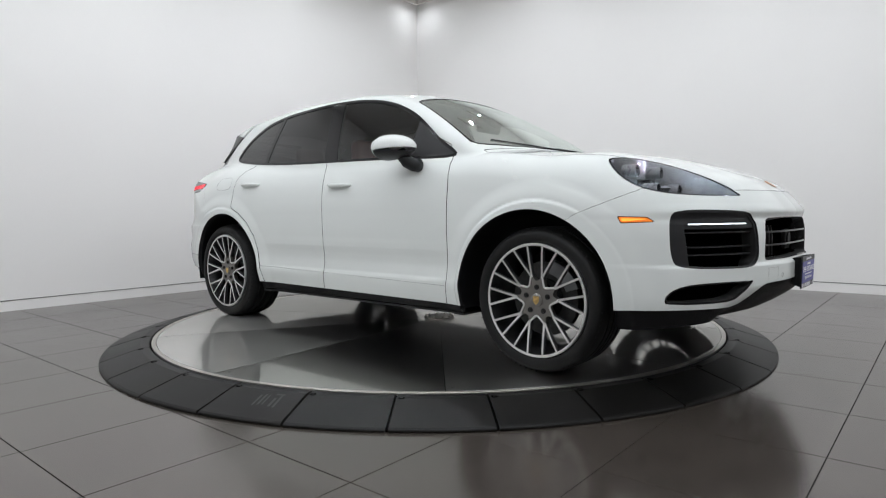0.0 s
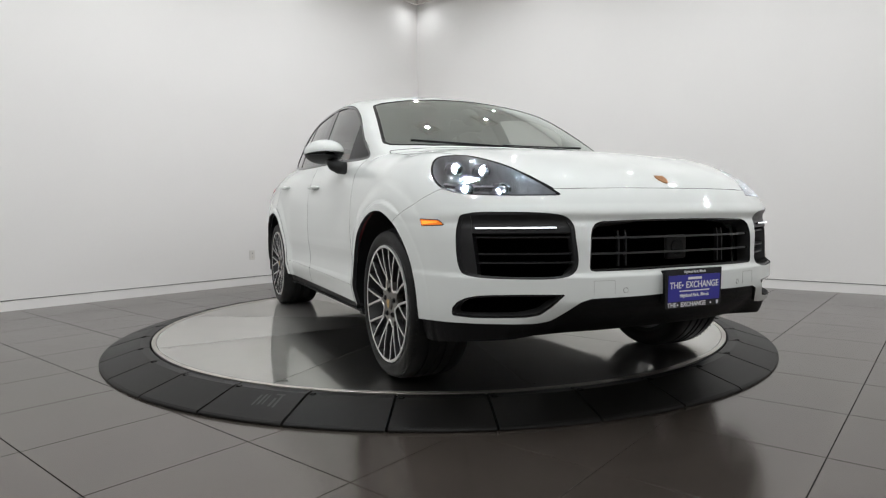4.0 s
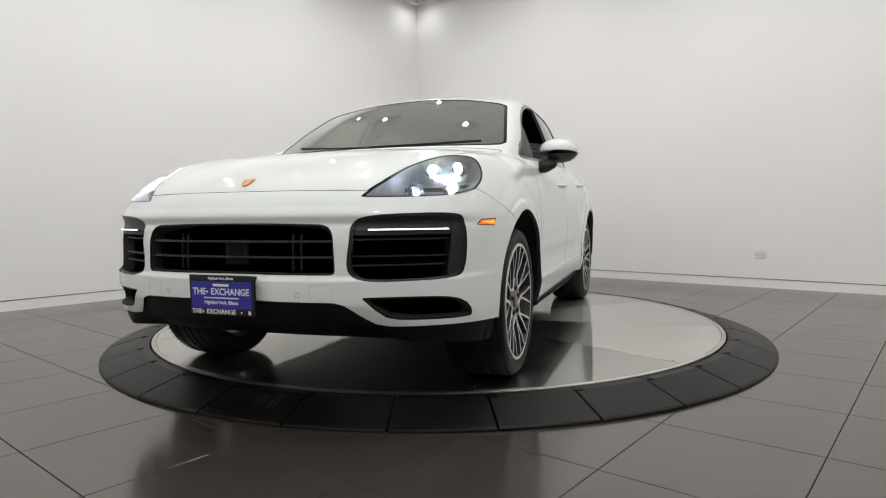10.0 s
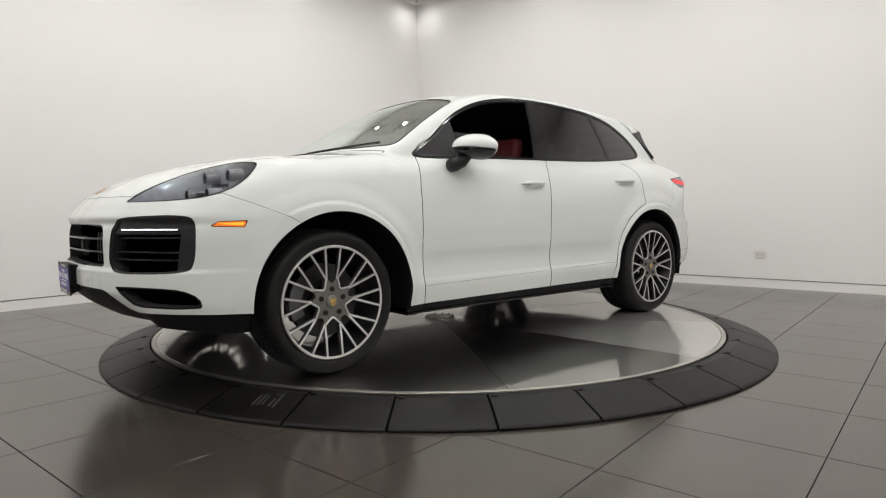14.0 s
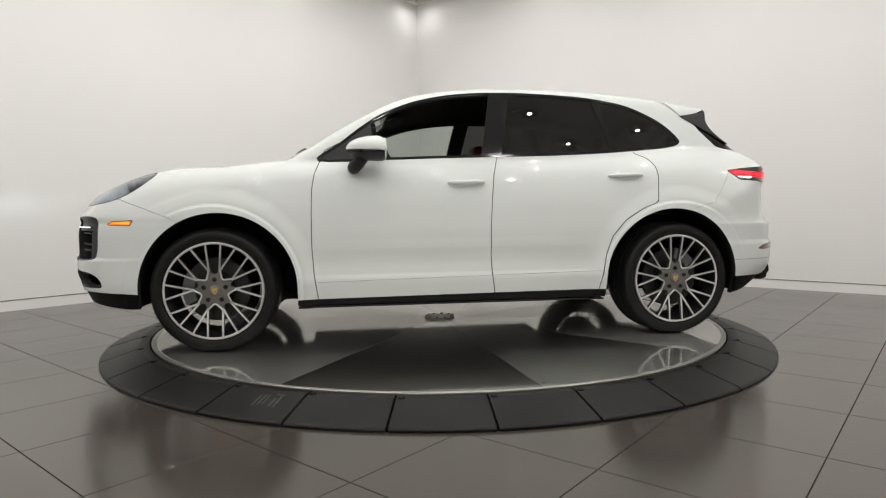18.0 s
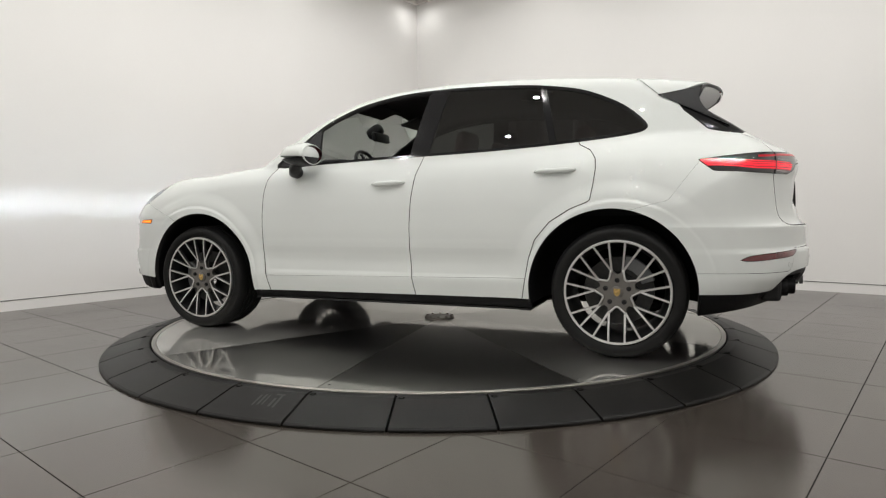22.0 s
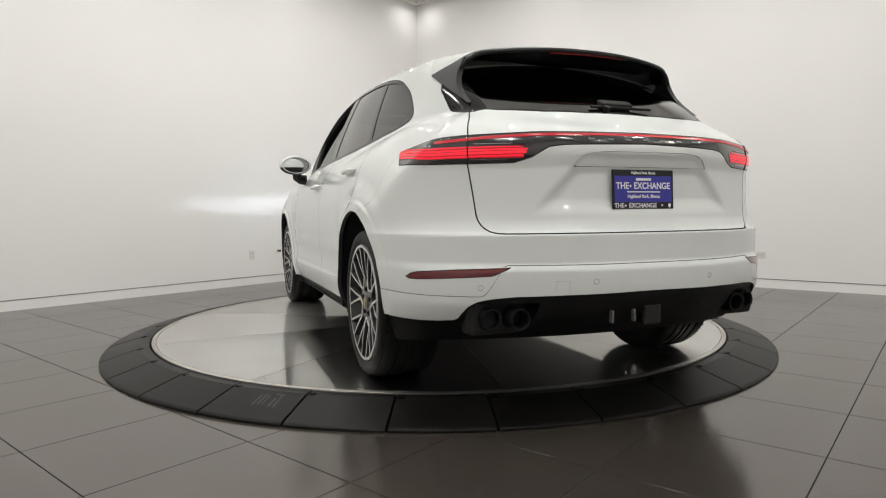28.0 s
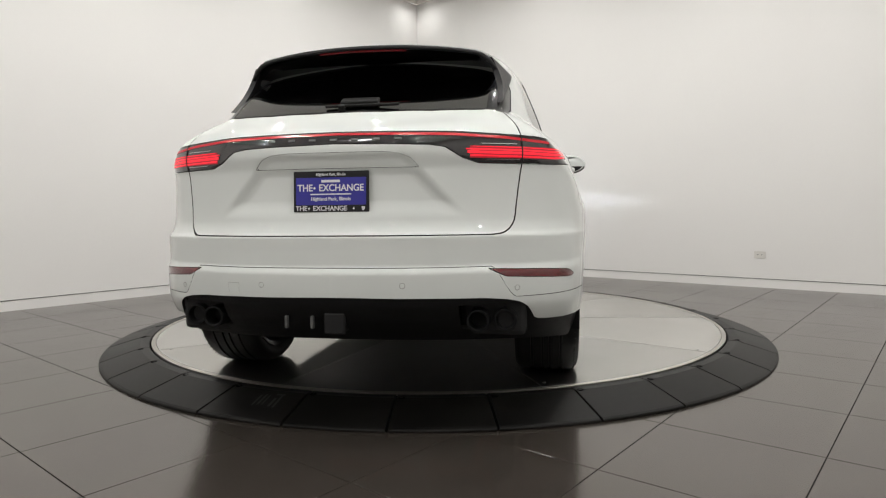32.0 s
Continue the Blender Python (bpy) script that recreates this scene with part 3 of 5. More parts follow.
def smooth_poly(pts, n=6, closed=True):
    """A rounded outline through corner points."""
    p = np.array(pts, float)
    out = []
    m = len(p)
    for i in range(m if closed else m - 1):
        p0, p1, p2, p3 = p[(i - 1) % m], p[i], p[(i + 1) % m], p[(i + 2) % m]
        if not closed:
            p0, p3 = p[max(i - 1, 0)], p[min(i + 2, m - 1)]
        for t in np.arange(n) / n:
            out.append(.5 * (2 * p1 + (p2 - p0) * t + (2 * p0 - 5 * p1 + 4 * p2 - p3) * t * t + (3 * p1 - p0 - 3 * p2 + p3) * t ** 3))
    return np.array(out)


def poly_dist(Q, poly, reach=.12):
    """Signed distance of 2D points to an outline, below zero inside."""
    d = np.full(len(Q), reach)
    lo, hi = poly.min(0) - reach, poly.max(0) + reach
    near = np.all((Q > lo) & (Q < hi), axis=1)
    q = Q[near]
    if not len(q):
        return d
    best = np.full(len(q), 1e9)
    inside = np.zeros(len(q), bool)
    for a, b in zip(poly, np.roll(poly, -1, 0)):
        e, w = b - a, q - a
        t = np.clip((w @ e) / max(e @ e, 1e-12), 0, 1)
        best = np.minimum(best, np.sum((w - t[:, None] * e) ** 2, 1))
        cross = ((a[1] > q[:, 1]) != (b[1] > q[:, 1]))
        xs = a[0] + (q[:, 1] - a[1]) / np.where(b[1] == a[1], 1e-9, b[1] - a[1]) * e[0]
        inside ^= cross & (q[:, 0] < xs)
    d[near] = np.where(inside, -1, 1) * np.sqrt(best)
    return d


def side_chart(V):
    return V[:, [0, 2]]


def top_chart(V):
    return np.stack([V[:, 0], np.abs(V[:, 1])], 1)


def front_chart(V):
    return np.stack([np.arctan2(np.abs(V[:, 1]), V[:, 0] - 1.4) * .95, V[:, 2]], 1)


def rear_chart(V):
    return np.stack([np.arctan2(np.abs(V[:, 1]), -V[:, 0] - 1.4) * .95, V[:, 2]], 1)


def region(chart, pts, where=None, rounded=0, grow=0.0):
    """A distance function for an outline given by points of the skin."""
    P = chart(np.array(pts, float)) if len(pts[0]) == 3 else np.array(pts, float)
    if rounded:
        P = smooth_poly(P, rounded)

    def dist(V):
        d = poly_dist(chart(V), P) - grow
        return d if where is None else np.where(where(V), d, .12)
    return dist


def both(*ds):
    return lambda V: np.maximum.reduce([f(V) for f in ds])


def either(*ds):
    return lambda V: np.minimum.reduce([f(V) for f in ds])


def shell(name, sh, mats, parent, label="", thick=.012, lining=True, push=0.0):
    """A panel: the sheet as its outer face, edges turned inwards, and a lining behind it."""
    V, N, T = sh.V + sh.N * push, sh.N, sh.T
    n = len(V)
    E = np.concatenate([T[:, [0, 1]], T[:, [1, 2]], T[:, [2, 0]]])
    lo, hi = np.minimum(E[:, 0], E[:, 1]), np.maximum(E[:, 0], E[:, 1])
    key = lo.astype(np.int64) * n + hi
    _, idx, cnt = np.unique(key, return_index=True, return_counts=True)
    B = E[idx[cnt == 1]]
    inner = V - N * thick
    rimV = np.concatenate([V[B[:, 0]], V[B[:, 1]], inner[B[:, 1]], inner[B[:, 0]]])
    tang = V[B[:, 1]] - V[B[:, 0]]
    rn = np.cross(tang, N[B[:, 0]])
    rn /= np.maximum(np.linalg.norm(rn, axis=1, keepdims=True), 1e-9)
    k, m = len(B), len(T)
    i = np.arange(k)
    base = n
    rimT = np.concatenate([np.stack([base + i, base + 3 * k + i, base + 2 * k + i], 1), np.stack([base + i, base + 2 * k + i, base + k + i], 1)])
    allV, allN, allT = [V, rimV], [N, rn, rn, rn, rn], [T, rimT]
    index = [np.zeros(m, int), np.full(2 * k, 1 if len(mats) > 1 else 0)]
    if lining:
        allV.append(inner), allN.append(-N)
        allT.append(T[:, ::-1] + n + 4 * k)
        index.append(np.full(m, 1 if len(mats) > 1 else 0))
    allV, allN, allT = np.concatenate(allV), np.concatenate(allN), np.concatenate(allT)
    me = bpy.data.meshes.new(name)
    me.vertices.add(len(allV))
    me.vertices.foreach_set("co", allV.ravel())
    me.loops.add(allT.size)
    me.loops.foreach_set("vertex_index", allT.ravel().astype(np.int32))
    me.polygons.add(len(allT))
    me.polygons.foreach_set("loop_start", np.arange(0, allT.size, 3, dtype=np.int32))
    me.polygons.foreach_set("material_index", np.concatenate(index).astype(np.int32))
    me.polygons.foreach_set("use_smooth", np.ones(len(allT), bool))
    for mt in mats:
        me.materials.append(mt)
    me.update()
    me.validate()
    me.normals_split_custom_set_from_vertices(allN)
    return part(name, me, None, parent, label)


def flank(sh, sign):
    """One side of the car of a sheet."""
    return cut(sh, -sign * sh.V[:, 1])[0]


NS, NA = 740, 640
o, d = rays(NS, NA)
V = on_skin(o, d).reshape(-1, 3)
N = skin_normal(V)
i, j = np.meshgrid(np.arange(NS - 1), np.arange(NA - 1), indexing="ij")
a = (i * NA + j).ravel()
T = np.concatenate([np.stack([a, a + 1, a + NA + 1], 1), np.stack([a, a + NA + 1, a + NA], 1)])
fn = np.cross(V[T[:, 1]] - V[T[:, 0]], V[T[:, 2]] - V[T[:, 0]])
if np.sum(fn * N[T[:, 0]]) < 0:
    T = T[:, ::-1]
skin_sheet = Sheet(V, N, T)

car = new("car")
tagged(car, "glossy white mid-size luxury SUV with tinted windows on alloy wheels", "car")

# wheel arches and the open underside
def arch(cx):
    def dist(V):
        x, z = V[:, 0] - cx, V[:, 2]
        r = np.where(z > .372, np.hypot(x, z - .372), np.abs(x)) - .449
        return np.where(np.abs(V[:, 1]) > .45, r, .12)
    return dist


_, S = cut(skin_sheet, either(arch(1.418), arch(-1.412))(skin_sheet.V))
pan, S = cut(S, S.V[:, 2] - .2395)
_, S = cut(S, np.where(S.V[:, 0] > 1.7, S.V[:, 2] - (.262 + .12 * np.clip(S.V[:, 0] - 1.95, 0, .35)), .1))
_, S = cut(S, np.where(S.V[:, 0] < -1.7, S.V[:, 2] - np.minimum(.2395 + .10 * np.clip(-S.V[:, 0] - 1.80, 0, 1), .29), .1))
pan, _ = cut(pan, np.abs(pan.V[:, 0] + .05) - 1.75)
shell("underbody", pan, [DARK, DARK], car, "dark flat underbody", .01, False)

# side windows
DLO = [(.845, 1.132), (.43, 1.138), (.15, 1.147), (-.24, 1.157), (-.63, 1.168), (-.99, 1.187), (-1.34, 1.217), (-1.50, 1.238), (-1.575, 1.262), (-1.575, 1.305), (-1.47, 1.402),
       (-1.33, 1.478), (-1.20, 1.526), (-1.03, 1.558), (-.84, 1.579), (-.48, 1.594), (-.29, 1.594), (-.11, 1.584), (.07, 1.560), (.26, 1.514), (.44, 1.438), (.56, 1.362), (.70, 1.252)]
dlo = region(side_chart, DLO, rounded=4)
windows, S = carve(S, dlo, .0015)
inset = lambda V: dlo(V) + .016
lights, frames = cut(windows, inset(windows.V))


def band(x0, x1, z0, z1, w):
    """An upright bar in the side view between two points, of half width w."""
    L = math.hypot(x1 - x0, z1 - z0)
    return lambda V: np.abs((V[:, 0] - x0) * (z1 - z0) - (V[:, 2] - z0) * (x1 - x0)) / L - w


pillar = band(-.235, -.325, 1.15, 1.59, .062)
quarter = band(-1.075, -.985, 1.18, 1.56, .020)
sail = lambda V: .500 + (V[:, 2] - 1.2) * .10 - V[:, 0]
b_post, lights = cut(lights, pillar(lights.V))
q_post, lights = cut(lights, quarter(lights.V))
sails, lights = cut(lights, sail(lights.V))
for s, side in ((1, "left"), (-1, "right")):
    shell("window_trim", flank(frames, s), [GLOSS_BLACK, TRIM_CLOTH], car, "gloss black trim round the side windows", .02, push=-.001)
    shell("door_post_cover", flank(b_post, s), [GLOSS_BLACK, TRIM_CLOTH], car, "gloss black cover on the door post", .02, push=-.003)
    shell("quarter_post", flank(q_post, s), [GLOSS_BLACK, TRIM_CLOTH], car, thick=.02, push=-.003)
    shell("mirror_sail", flank(sails, s), [SATIN_BLACK, TRIM_CLOTH], car, "black triangular panel behind the mirror", .02, push=-.003)
    g = flank(lights, s)
    rear_q, g = cut(g, g.V[:, 0] + 1.03)
    rear_d, front_d = cut(g, g.V[:, 0] + .28)
    shell("quarter_window", rear_q, [PRIVACY], car, "dark tinted rear quarter window", .004, False, -.006)
    shell("rear_door_window", rear_d, [PRIVACY], car, "dark tinted rear door window", .004, False, -.006)
    if s < 0:
        shell("front_door_window", front_d, [FRONT_TINT], car, "tinted front door window, closed", .004, False, -.006)

# windscreen and rear window
screen = region(top_chart, [(1.075, -.05), (1.06, .25), (1.015, .50), (.962, .675), (.935, .738), (.900, .762), (.865, .757), (.62, .701), (.42, .655), (.388, .640), (.362, .58), (.345, .40), (.325, -.05)], lambda V: V[:, 2] > 1.1)
screen_s, S = carve(S, screen, .0015)
screen_g, screen_f = cut(screen_s, screen(screen_s.V) + .018)
glass = shell("windscreen", screen_g, [CLEAR], car, "large sloping clear windscreen", .005, False, -.003)
shell("windscreen_border", screen_f, [GLOSS_BLACK, TRIM_CLOTH], car, "black printed border of the windscreen", .012, True, -.003)
rear_glass = region(top_chart, [(-2.200, -.05), (-2.195, .15), (-2.165, .35), (-2.115, .53), (-2.07, .625), (-2.03, .643), (-1.90, .655), (-1.77, .648), (-1.71, .615), (-1.68, .5), (-1.66, -.05)], lambda V: (V[:, 2] > 1.15) & (V[:, 2] < rear_z(V[:, 0], V[:, 1]) + .03))
rear_s, S = carve(S, rear_glass, .0015)
rear_g, rear_f = cut(rear_s, np.maximum(np.abs(rear_s.V[:, 1]) - .565, rear_glass(rear_s.V) + .012))
shell("rear_window", rear_g, [REAR_PANE], car, "dark tinted rear window", .005, False, -.003)
shell("rear_window_border", rear_f, [GLOSS_BLACK, TRIM_CLOTH], car, "gloss black border of the rear window", .012, True, -.002)

# tail light band across the back
TAIL_TOP = [(-1.862, .903, 1.072), (-2.00, .887, 1.087), (-2.10, .84, 1.098), (-2.207, .707, 1.108), (-2.326, .488, 1.118), (-2.369, 0, 1.126)]
TAIL_LOW = [(-2.42, 0, 1.076), (-2.41, .386, 1.066), (-2.38, .44, 1.058), (-2.345, .50, 1.018), (-2.31, .56, .998), (-2.217, .707, .996), (-2.115, .835, .998), (-1.935, .925, 1.010)]
pt = rear_chart(np.array(TAIL_TOP + TAIL_LOW, float))
pt[5, 0], pt[6, 0] = -.05, -.05
tail_d = region(rear_chart, [tuple(q) for q in pt], lambda V: V[:, 0] < -1.7)
tail_s, S = carve(S, tail_d, .002)

# headlights
LAMP = [(2.278, .540, .872), (2.17, .745, .872), (2.070, .847, .880), (1.959, .890, .908), (1.851, .885, .976), (1.775, .822, 1.050), (1.83, .735, 1.056), (1.893, .695, 1.050), (2.052, .624, 1.000), (2.169, .585, .945), (2.255, .538, .892)]
axis = Vector((.62, .45, .64)).normalized()
au = axis.cross(Vector((0, 0, 1))).normalized()
av = au.cross(axis)


def lamp_chart(V):
    W = np.stack([V[:, 0], np.abs(V[:, 1]), V[:, 2]], 1)
    return np.stack([W @ np.array(au), W @ np.array(av)], 1)


lamp_d = region(lamp_chart, LAMP, lambda V: (V[:, 0] > 1.6) & (np.abs(V[:, 1]) > .4) & (V[:, 2] > .8), rounded=3)
lamp_s, S = carve(S, lamp_d, .0025)

# openings of the nose
GRILLE = [(2.41, -.1, .575), (2.381, .430, .571), (2.380, .447, .576), (2.379, .452, .588), (2.374, .444, .715), (2.372, .435, .742), (2.371, .420, .758), (2.375, .39, .767), (2.41, .2, .772), (2.414, -.1, .773)]
grille_d = region(front_chart, [((-1 if y < 0 else 1) * abs(front_chart(np.array([[x, y, z]]))[0, 0]), z) for x, y, z in GRILLE])
INTAKE = [(2.362, .496, .590), (2.359, .503, .700), (2.345, .511, .765), (2.310, .565, .798), (2.20, .745, .808), (2.12, .845, .804), (2.085, .868, .780), (2.085, .880, .690), (2.10, .878, .590), (2.14, .852, .556), (2.25, .70, .546), (2.335, .55, .550)]
intake_d = region(front_chart, INTAKE, lambda V: V[:, 0] > 1.7, rounded=4)
FOG = [(2.348, .543, .486), (2.27, .68, .487), (2.20, .77, .485), (2.16, .825, .480), (2.125, .856, .470), (2.095, .880, .452), (2.075, .892, .428), (2.07, .895, .402), (2.078, .891, .394), (2.15, .845, .391), (2.27, .672, .395), (2.300, .632, .403), (2.322, .590, .436)]
fog_d = region(front_chart, FOG, lambda V: V[:, 0] > 1.7)
MARK = [(2.032, .906, .757), (2.000, .917, .778), (1.877, .947, .782), (1.893, .946, .752)]
mark_d = region(front_chart, MARK, lambda V: V[:, 0] > 1.7)
grille_s, S = cut(S, grille_d(S.V))
intake_s, S = cut(S, intake_d(S.V))
fog_s, S = cut(S, fog_d(S.V))
mark_s, S = carve(S, mark_d, .0015)
REFL = [(-2.05, .917, .549), (-2.08, .905, .565), (-2.114, .886, .574), (-2.22, .78, .584), (-2.352, .595, .592), (-2.318, .655, .561), (-2.22, .78, .552), (-2.119, .883, .543), (-2.075, .907, .543)]
refl_d = region(rear_chart, REFL, lambda V: V[:, 0] < -1.7)
refl_s, S = carve(S, refl_d, .0015)

# dark lower body: front apron, sills, rear diffuser
ft = lambda *p: tuple(front_chart(np.array([p], float))[0])
rb = lambda *p: tuple(rear_chart(np.array([p], float))[0])
front_low = region(front_chart, [(-.2, .474), ft(2.436, .126, .473), ft(2.385, .447, .467), ft(2.370, .487, .455), ft(2.330, .538, .410), ft(2.291, .578, .377), ft(2.272, .63, .368), ft(2.216, .773, .369), ft(2.112, .878, .367), ft(1.95, .946, .360), ft(1.87, .955, .355), (1.6, .35), (1.6, .1), (-.2, .1)], lambda V: V[:, 0] > 1.0)
rear_low = region(rear_chart, [(-.2, .490), rb(-2.466, .052, .489), rb(-2.424, .41, .485), rb(-2.356, .581, .480), rb(-2.318, .66, .472), rb(-2.290, .71, .460), rb(-2.265, .738, .440), rb(-2.237, .756, .408), rb(-2.222, .764, .390), rb(-2.203, .775, .381), rb(-2.152, .823, .375), rb(-2.075, .881, .371), rb(-1.915, .949, .370), (1.6, .365), (1.6, .1), (-.2, .1)], lambda V: V[:, 0] < -1.0)
sill_low = lambda V: np.where(np.abs(V[:, 0]) < 1.02, V[:, 2] - (.302 - .008 * V[:, 0]), .12)
front_apron, S = cut(S, front_low(S.V))
rear_apron, S = cut(S, rear_low(S.V))
sills, S = cut(S, sill_low(S.V))
sill_cut = lambda sh: cut(sh, .252 - sh.V[:, 2])[0]
shell("front_apron", front_apron, [CLADDING, DARK], car, "grained black plastic front apron", .02, push=-.012)
_, rear_apron = cut(rear_apron, np.maximum(np.abs(np.abs(rear_apron.V[:, 1]) - .603) - .118, np.abs(rear_apron.V[:, 2] - .394) - .056))
diffuser = shell("rear_diffuser", rear_apron, [CLADDING, DARK], car, "black plastic rear diffuser", .02, push=-.012)
for s in (1, -1):
    shell("sill", flank(sill_cut(sills), s), [CLADDING, DARK], car, "black plastic side sill", .02, push=-.014)

# body panels
bumper_d = region(front_chart, [(-.2, .900), tuple(front_chart(np.array([[2.334, .25, .900]]))[0]), (2.262 and .5236, .897), (.70, .893), tuple(front_chart(np.array([[2.05, .86, .895]]))[0]),
                                tuple(front_chart(np.array([[1.962, .885, .905]]))[0]), tuple(front_chart(np.array([[1.841, .94, .857]]))[0]), tuple(front_chart(np.array([[1.688, .98, .797]]))[0]), (1.35, .72), (1.45, .1), (-.2, .1)], lambda V: V[:, 0] > 1.5)
bumper, S = carve(S, bumper_d, .0009)
bonnet_d = region(top_chart, [(2.36, -.1), (2.34, .25), (2.262, .53), (2.20, .57), (2.05, .63), (1.90, .70), (1.80, .755), (1.70, .79), (1.45, .795), (1.2, .79), (.99, .755), (1.02, .60), (1.06, .40), (1.098, .15), (1.105, -.1)], lambda V: V[:, 2] > .85)
bonnet, S = carve(S, bonnet_d)
door_f = region(side_chart, [(.80, 1.2), (.838, 1.11), (.862, 1.05), (.878, .95), (.882, .80), (.882, .60), (.872, .44), (.850, .29), (.84, .2), (-.25, .2), (-.238, .31), (-.222, .41), (-.212, .55), (-.212, .73), (-.222, .90), (-.240, 1.04), (-.275, 1.16), (-.3, 1.3), (.6, 1.3)], lambda V: np.abs(V[:, 1]) > .5)
front_doors, S = carve(S, door_f)
door_r = region(side_chart, [(-.3, 1.3), (-.275, 1.16), (-.240, 1.04), (-.222, .90), (-.212, .73), (-.212, .55), (-.222, .41), (-.238, .31), (-.25, .2), (-.905, .2), (-.918, .305), (-.938, .40), (-.962, .54), (-1.00, .65), (-1.085, .75), (-1.20, .822), (-1.285, .855), (-1.305, .87), (-1.318, .95), (-1.328, 1.04), (-1.322, 1.10), (-1.29, 1.15), (-1.22, 1.19), (-1.2, 1.3)], lambda V: np.abs(V[:, 1]) > .5)
rear_doors, S = carve(S, door_r)
gate_pts = [(-.2, .722), tuple(rear_chart(np.array([[-2.40, .40, .722]]))[0]), *[tuple(rear_chart(np.array([[x, y, z]]))[0]) for x, y, z in ((-2.325, .605, .722), (-2.305, .632, .7245), (-2.288, .652, .731), (-2.274, .669, .742), (-2.262, .681, .757), (-2.250, .689, .775), (-2.244, .694, .80))],
            tuple(rear_chart(np.array([[-2.21, .708, .99]]))[0]), tuple(rear_chart(np.array([[-2.200, .700, 1.115]]))[0]), tuple(rear_chart(np.array([[-2.12, .66, 1.19]]))[0]), tuple(rear_chart(np.array([[-2.06, .645, 1.235]]))[0]), (.60, 1.30), (-.2, 1.30)]
gate_d = region(rear_chart, gate_pts, lambda V: V[:, 0] < -1.9)
gate, S = carve(S, gate_d)
rb = lambda *p: tuple(rear_chart(np.array([p], float))[0])
rbump_d = region(rear_chart, [(-.2, 1.02), (.65, 1.02), rb(-1.935, .925, 1.02), rb(-1.872, .905, 1.068), rb(-1.80, .93, .99), rb(-1.70, .955, .86), (1.5, .78), (1.6, .1), (-.2, .1)], lambda V: V[:, 0] < -1.5)
rear_bumper, S = carve(S, rbump_d, .0005)

PM = [PAINT, DARK]
shell("bonnet", bonnet, PM, car, "long white bonnet", lining=False)
shell("front_bumper", bumper, PM, car, "white front bumper with large dark intakes", .03, False)
ledge = lambda V: V[:, 2] - .6005 + .12 * step(np.abs(V[:, 1]), .60, .70)
low_b, up_b = cut(rear_bumper, ledge(rear_bumper.V) + .0012)
_, up_b = cut(up_b, ledge(up_b.V) - .0012)
ob = shell("rear_bumper", low_b, PM, car, "white rear bumper", .03, False)
shell("bumper_upper", up_b, PM, ob, "", .03, False)
recess_d = region(rear_chart, [(-.2, 1.042), rb(-2.39, .20, 1.041), rb(-2.385, .26, 1.034), rb(-2.38, .30, 1.018), rb(-2.375, .335, .982), (-.2, .982)], lambda V: V[:, 0] < -1.9)
recess_face, gate = carve(gate, recess_d, .0006)
tailgate = shell("tailgate", gate, PM, car, "white tailgate with a recess for the plate", .02, False)
shell("recess_face", recess_face, PM, tailgate, "", .006, False, -.0012)
shell("body", S, [PAINT, TRIM_CLOTH], car, "glossy white painted body with roof and wings", .02)
low_line = lambda V: V[:, 2] - (.412 - .017 * V[:, 0])
doors = {}
for s in (1, -1):
    for name, sh, lab in (("front_door", front_doors, "white front door"), ("rear_door", rear_doors, "white rear door")):
        side_sheet = flank(sh, s)
        low, up = cut(side_sheet, low_line(side_sheet.V) + .0008)
        _, up = cut(up, low_line(up.V) - .0008)
        ob = shell(name, up, [PAINT, TRIM_CLOTH], car, lab + (" with its window lowered" if s > 0 and name == "front_door" else ""), .02)
        shell("lower_panel", low, PM, ob, "", .02)
        doors[name, s] = ob
    marker = shell("side_marker", flank(mark_s, s), [AMBER_EDGE, DARK], car, "lit amber side marker lamp", .01, push=.002)
    core, _ = cut(flank(mark_s, s), mark_d(flank(mark_s, s).V) + .0075)
    if len(core):
        shell("marker_light", core, [AMBER, DARK], marker, "", .002, False, .0032)
    shell("rear_reflector", flank(refl_s, s), [REFLECTOR, DARK], car, "dark red rear reflector", .01, push=.001)

# tail lights: smoked band with lit bars
tail_band = shell("tail_light_band", tail_s, [LAMP_BLACK, DARK], car, "full-width smoked tail light band with a red light line", .03, push=.001)
U_SEAM = math.atan2(.702, .808) * .95
for s in (1, -1):
    seam = strip(flank(tail_s, s), lambda V: U_SEAM - .0022 - rear_chart(V)[:, 0], lambda V: rear_chart(V)[:, 0] - U_SEAM - .0022)
    shell("lamp_joint", seam, [DARK, DARK], tail_band, "", .004, False, .0045)
for s in (1, -1):
    field = strip(flank(tail_s, s), lambda V: 1.0175 + .018 * step(rear_chart(V)[:, 0], .80, 1.0) - V[:, 2], lambda V: V[:, 2] - 1.0625 - .014 * step(rear_chart(V)[:, 0], .80, 1.0), lambda V: .49 - rear_chart(V)[:, 0], lambda V: rear_chart(V)[:, 0] - 1.06)
    shell("light_field", field, [TAIL_DIM, DARK], tail_band, "dim red light field", .004, False, .002)
line_top = lambda V: np.interp(rear_chart(V)[:, 0], [0, .45, .62, .72, .85], [1.112, 1.104, 1.096, 1.086, 1.078])
u_of = lambda V: rear_chart(V)[:, 0]
thin = strip(tail_s, lambda V: V[:, 2] - line_top(V) - .0065, lambda V: line_top(V) - .0045 - V[:, 2], lambda V: u_of(V) - .80)
shell("light_line", thin, [TAIL_DIM, DARK], tail_band, "thin glowing red light line", .004, False, .0025)
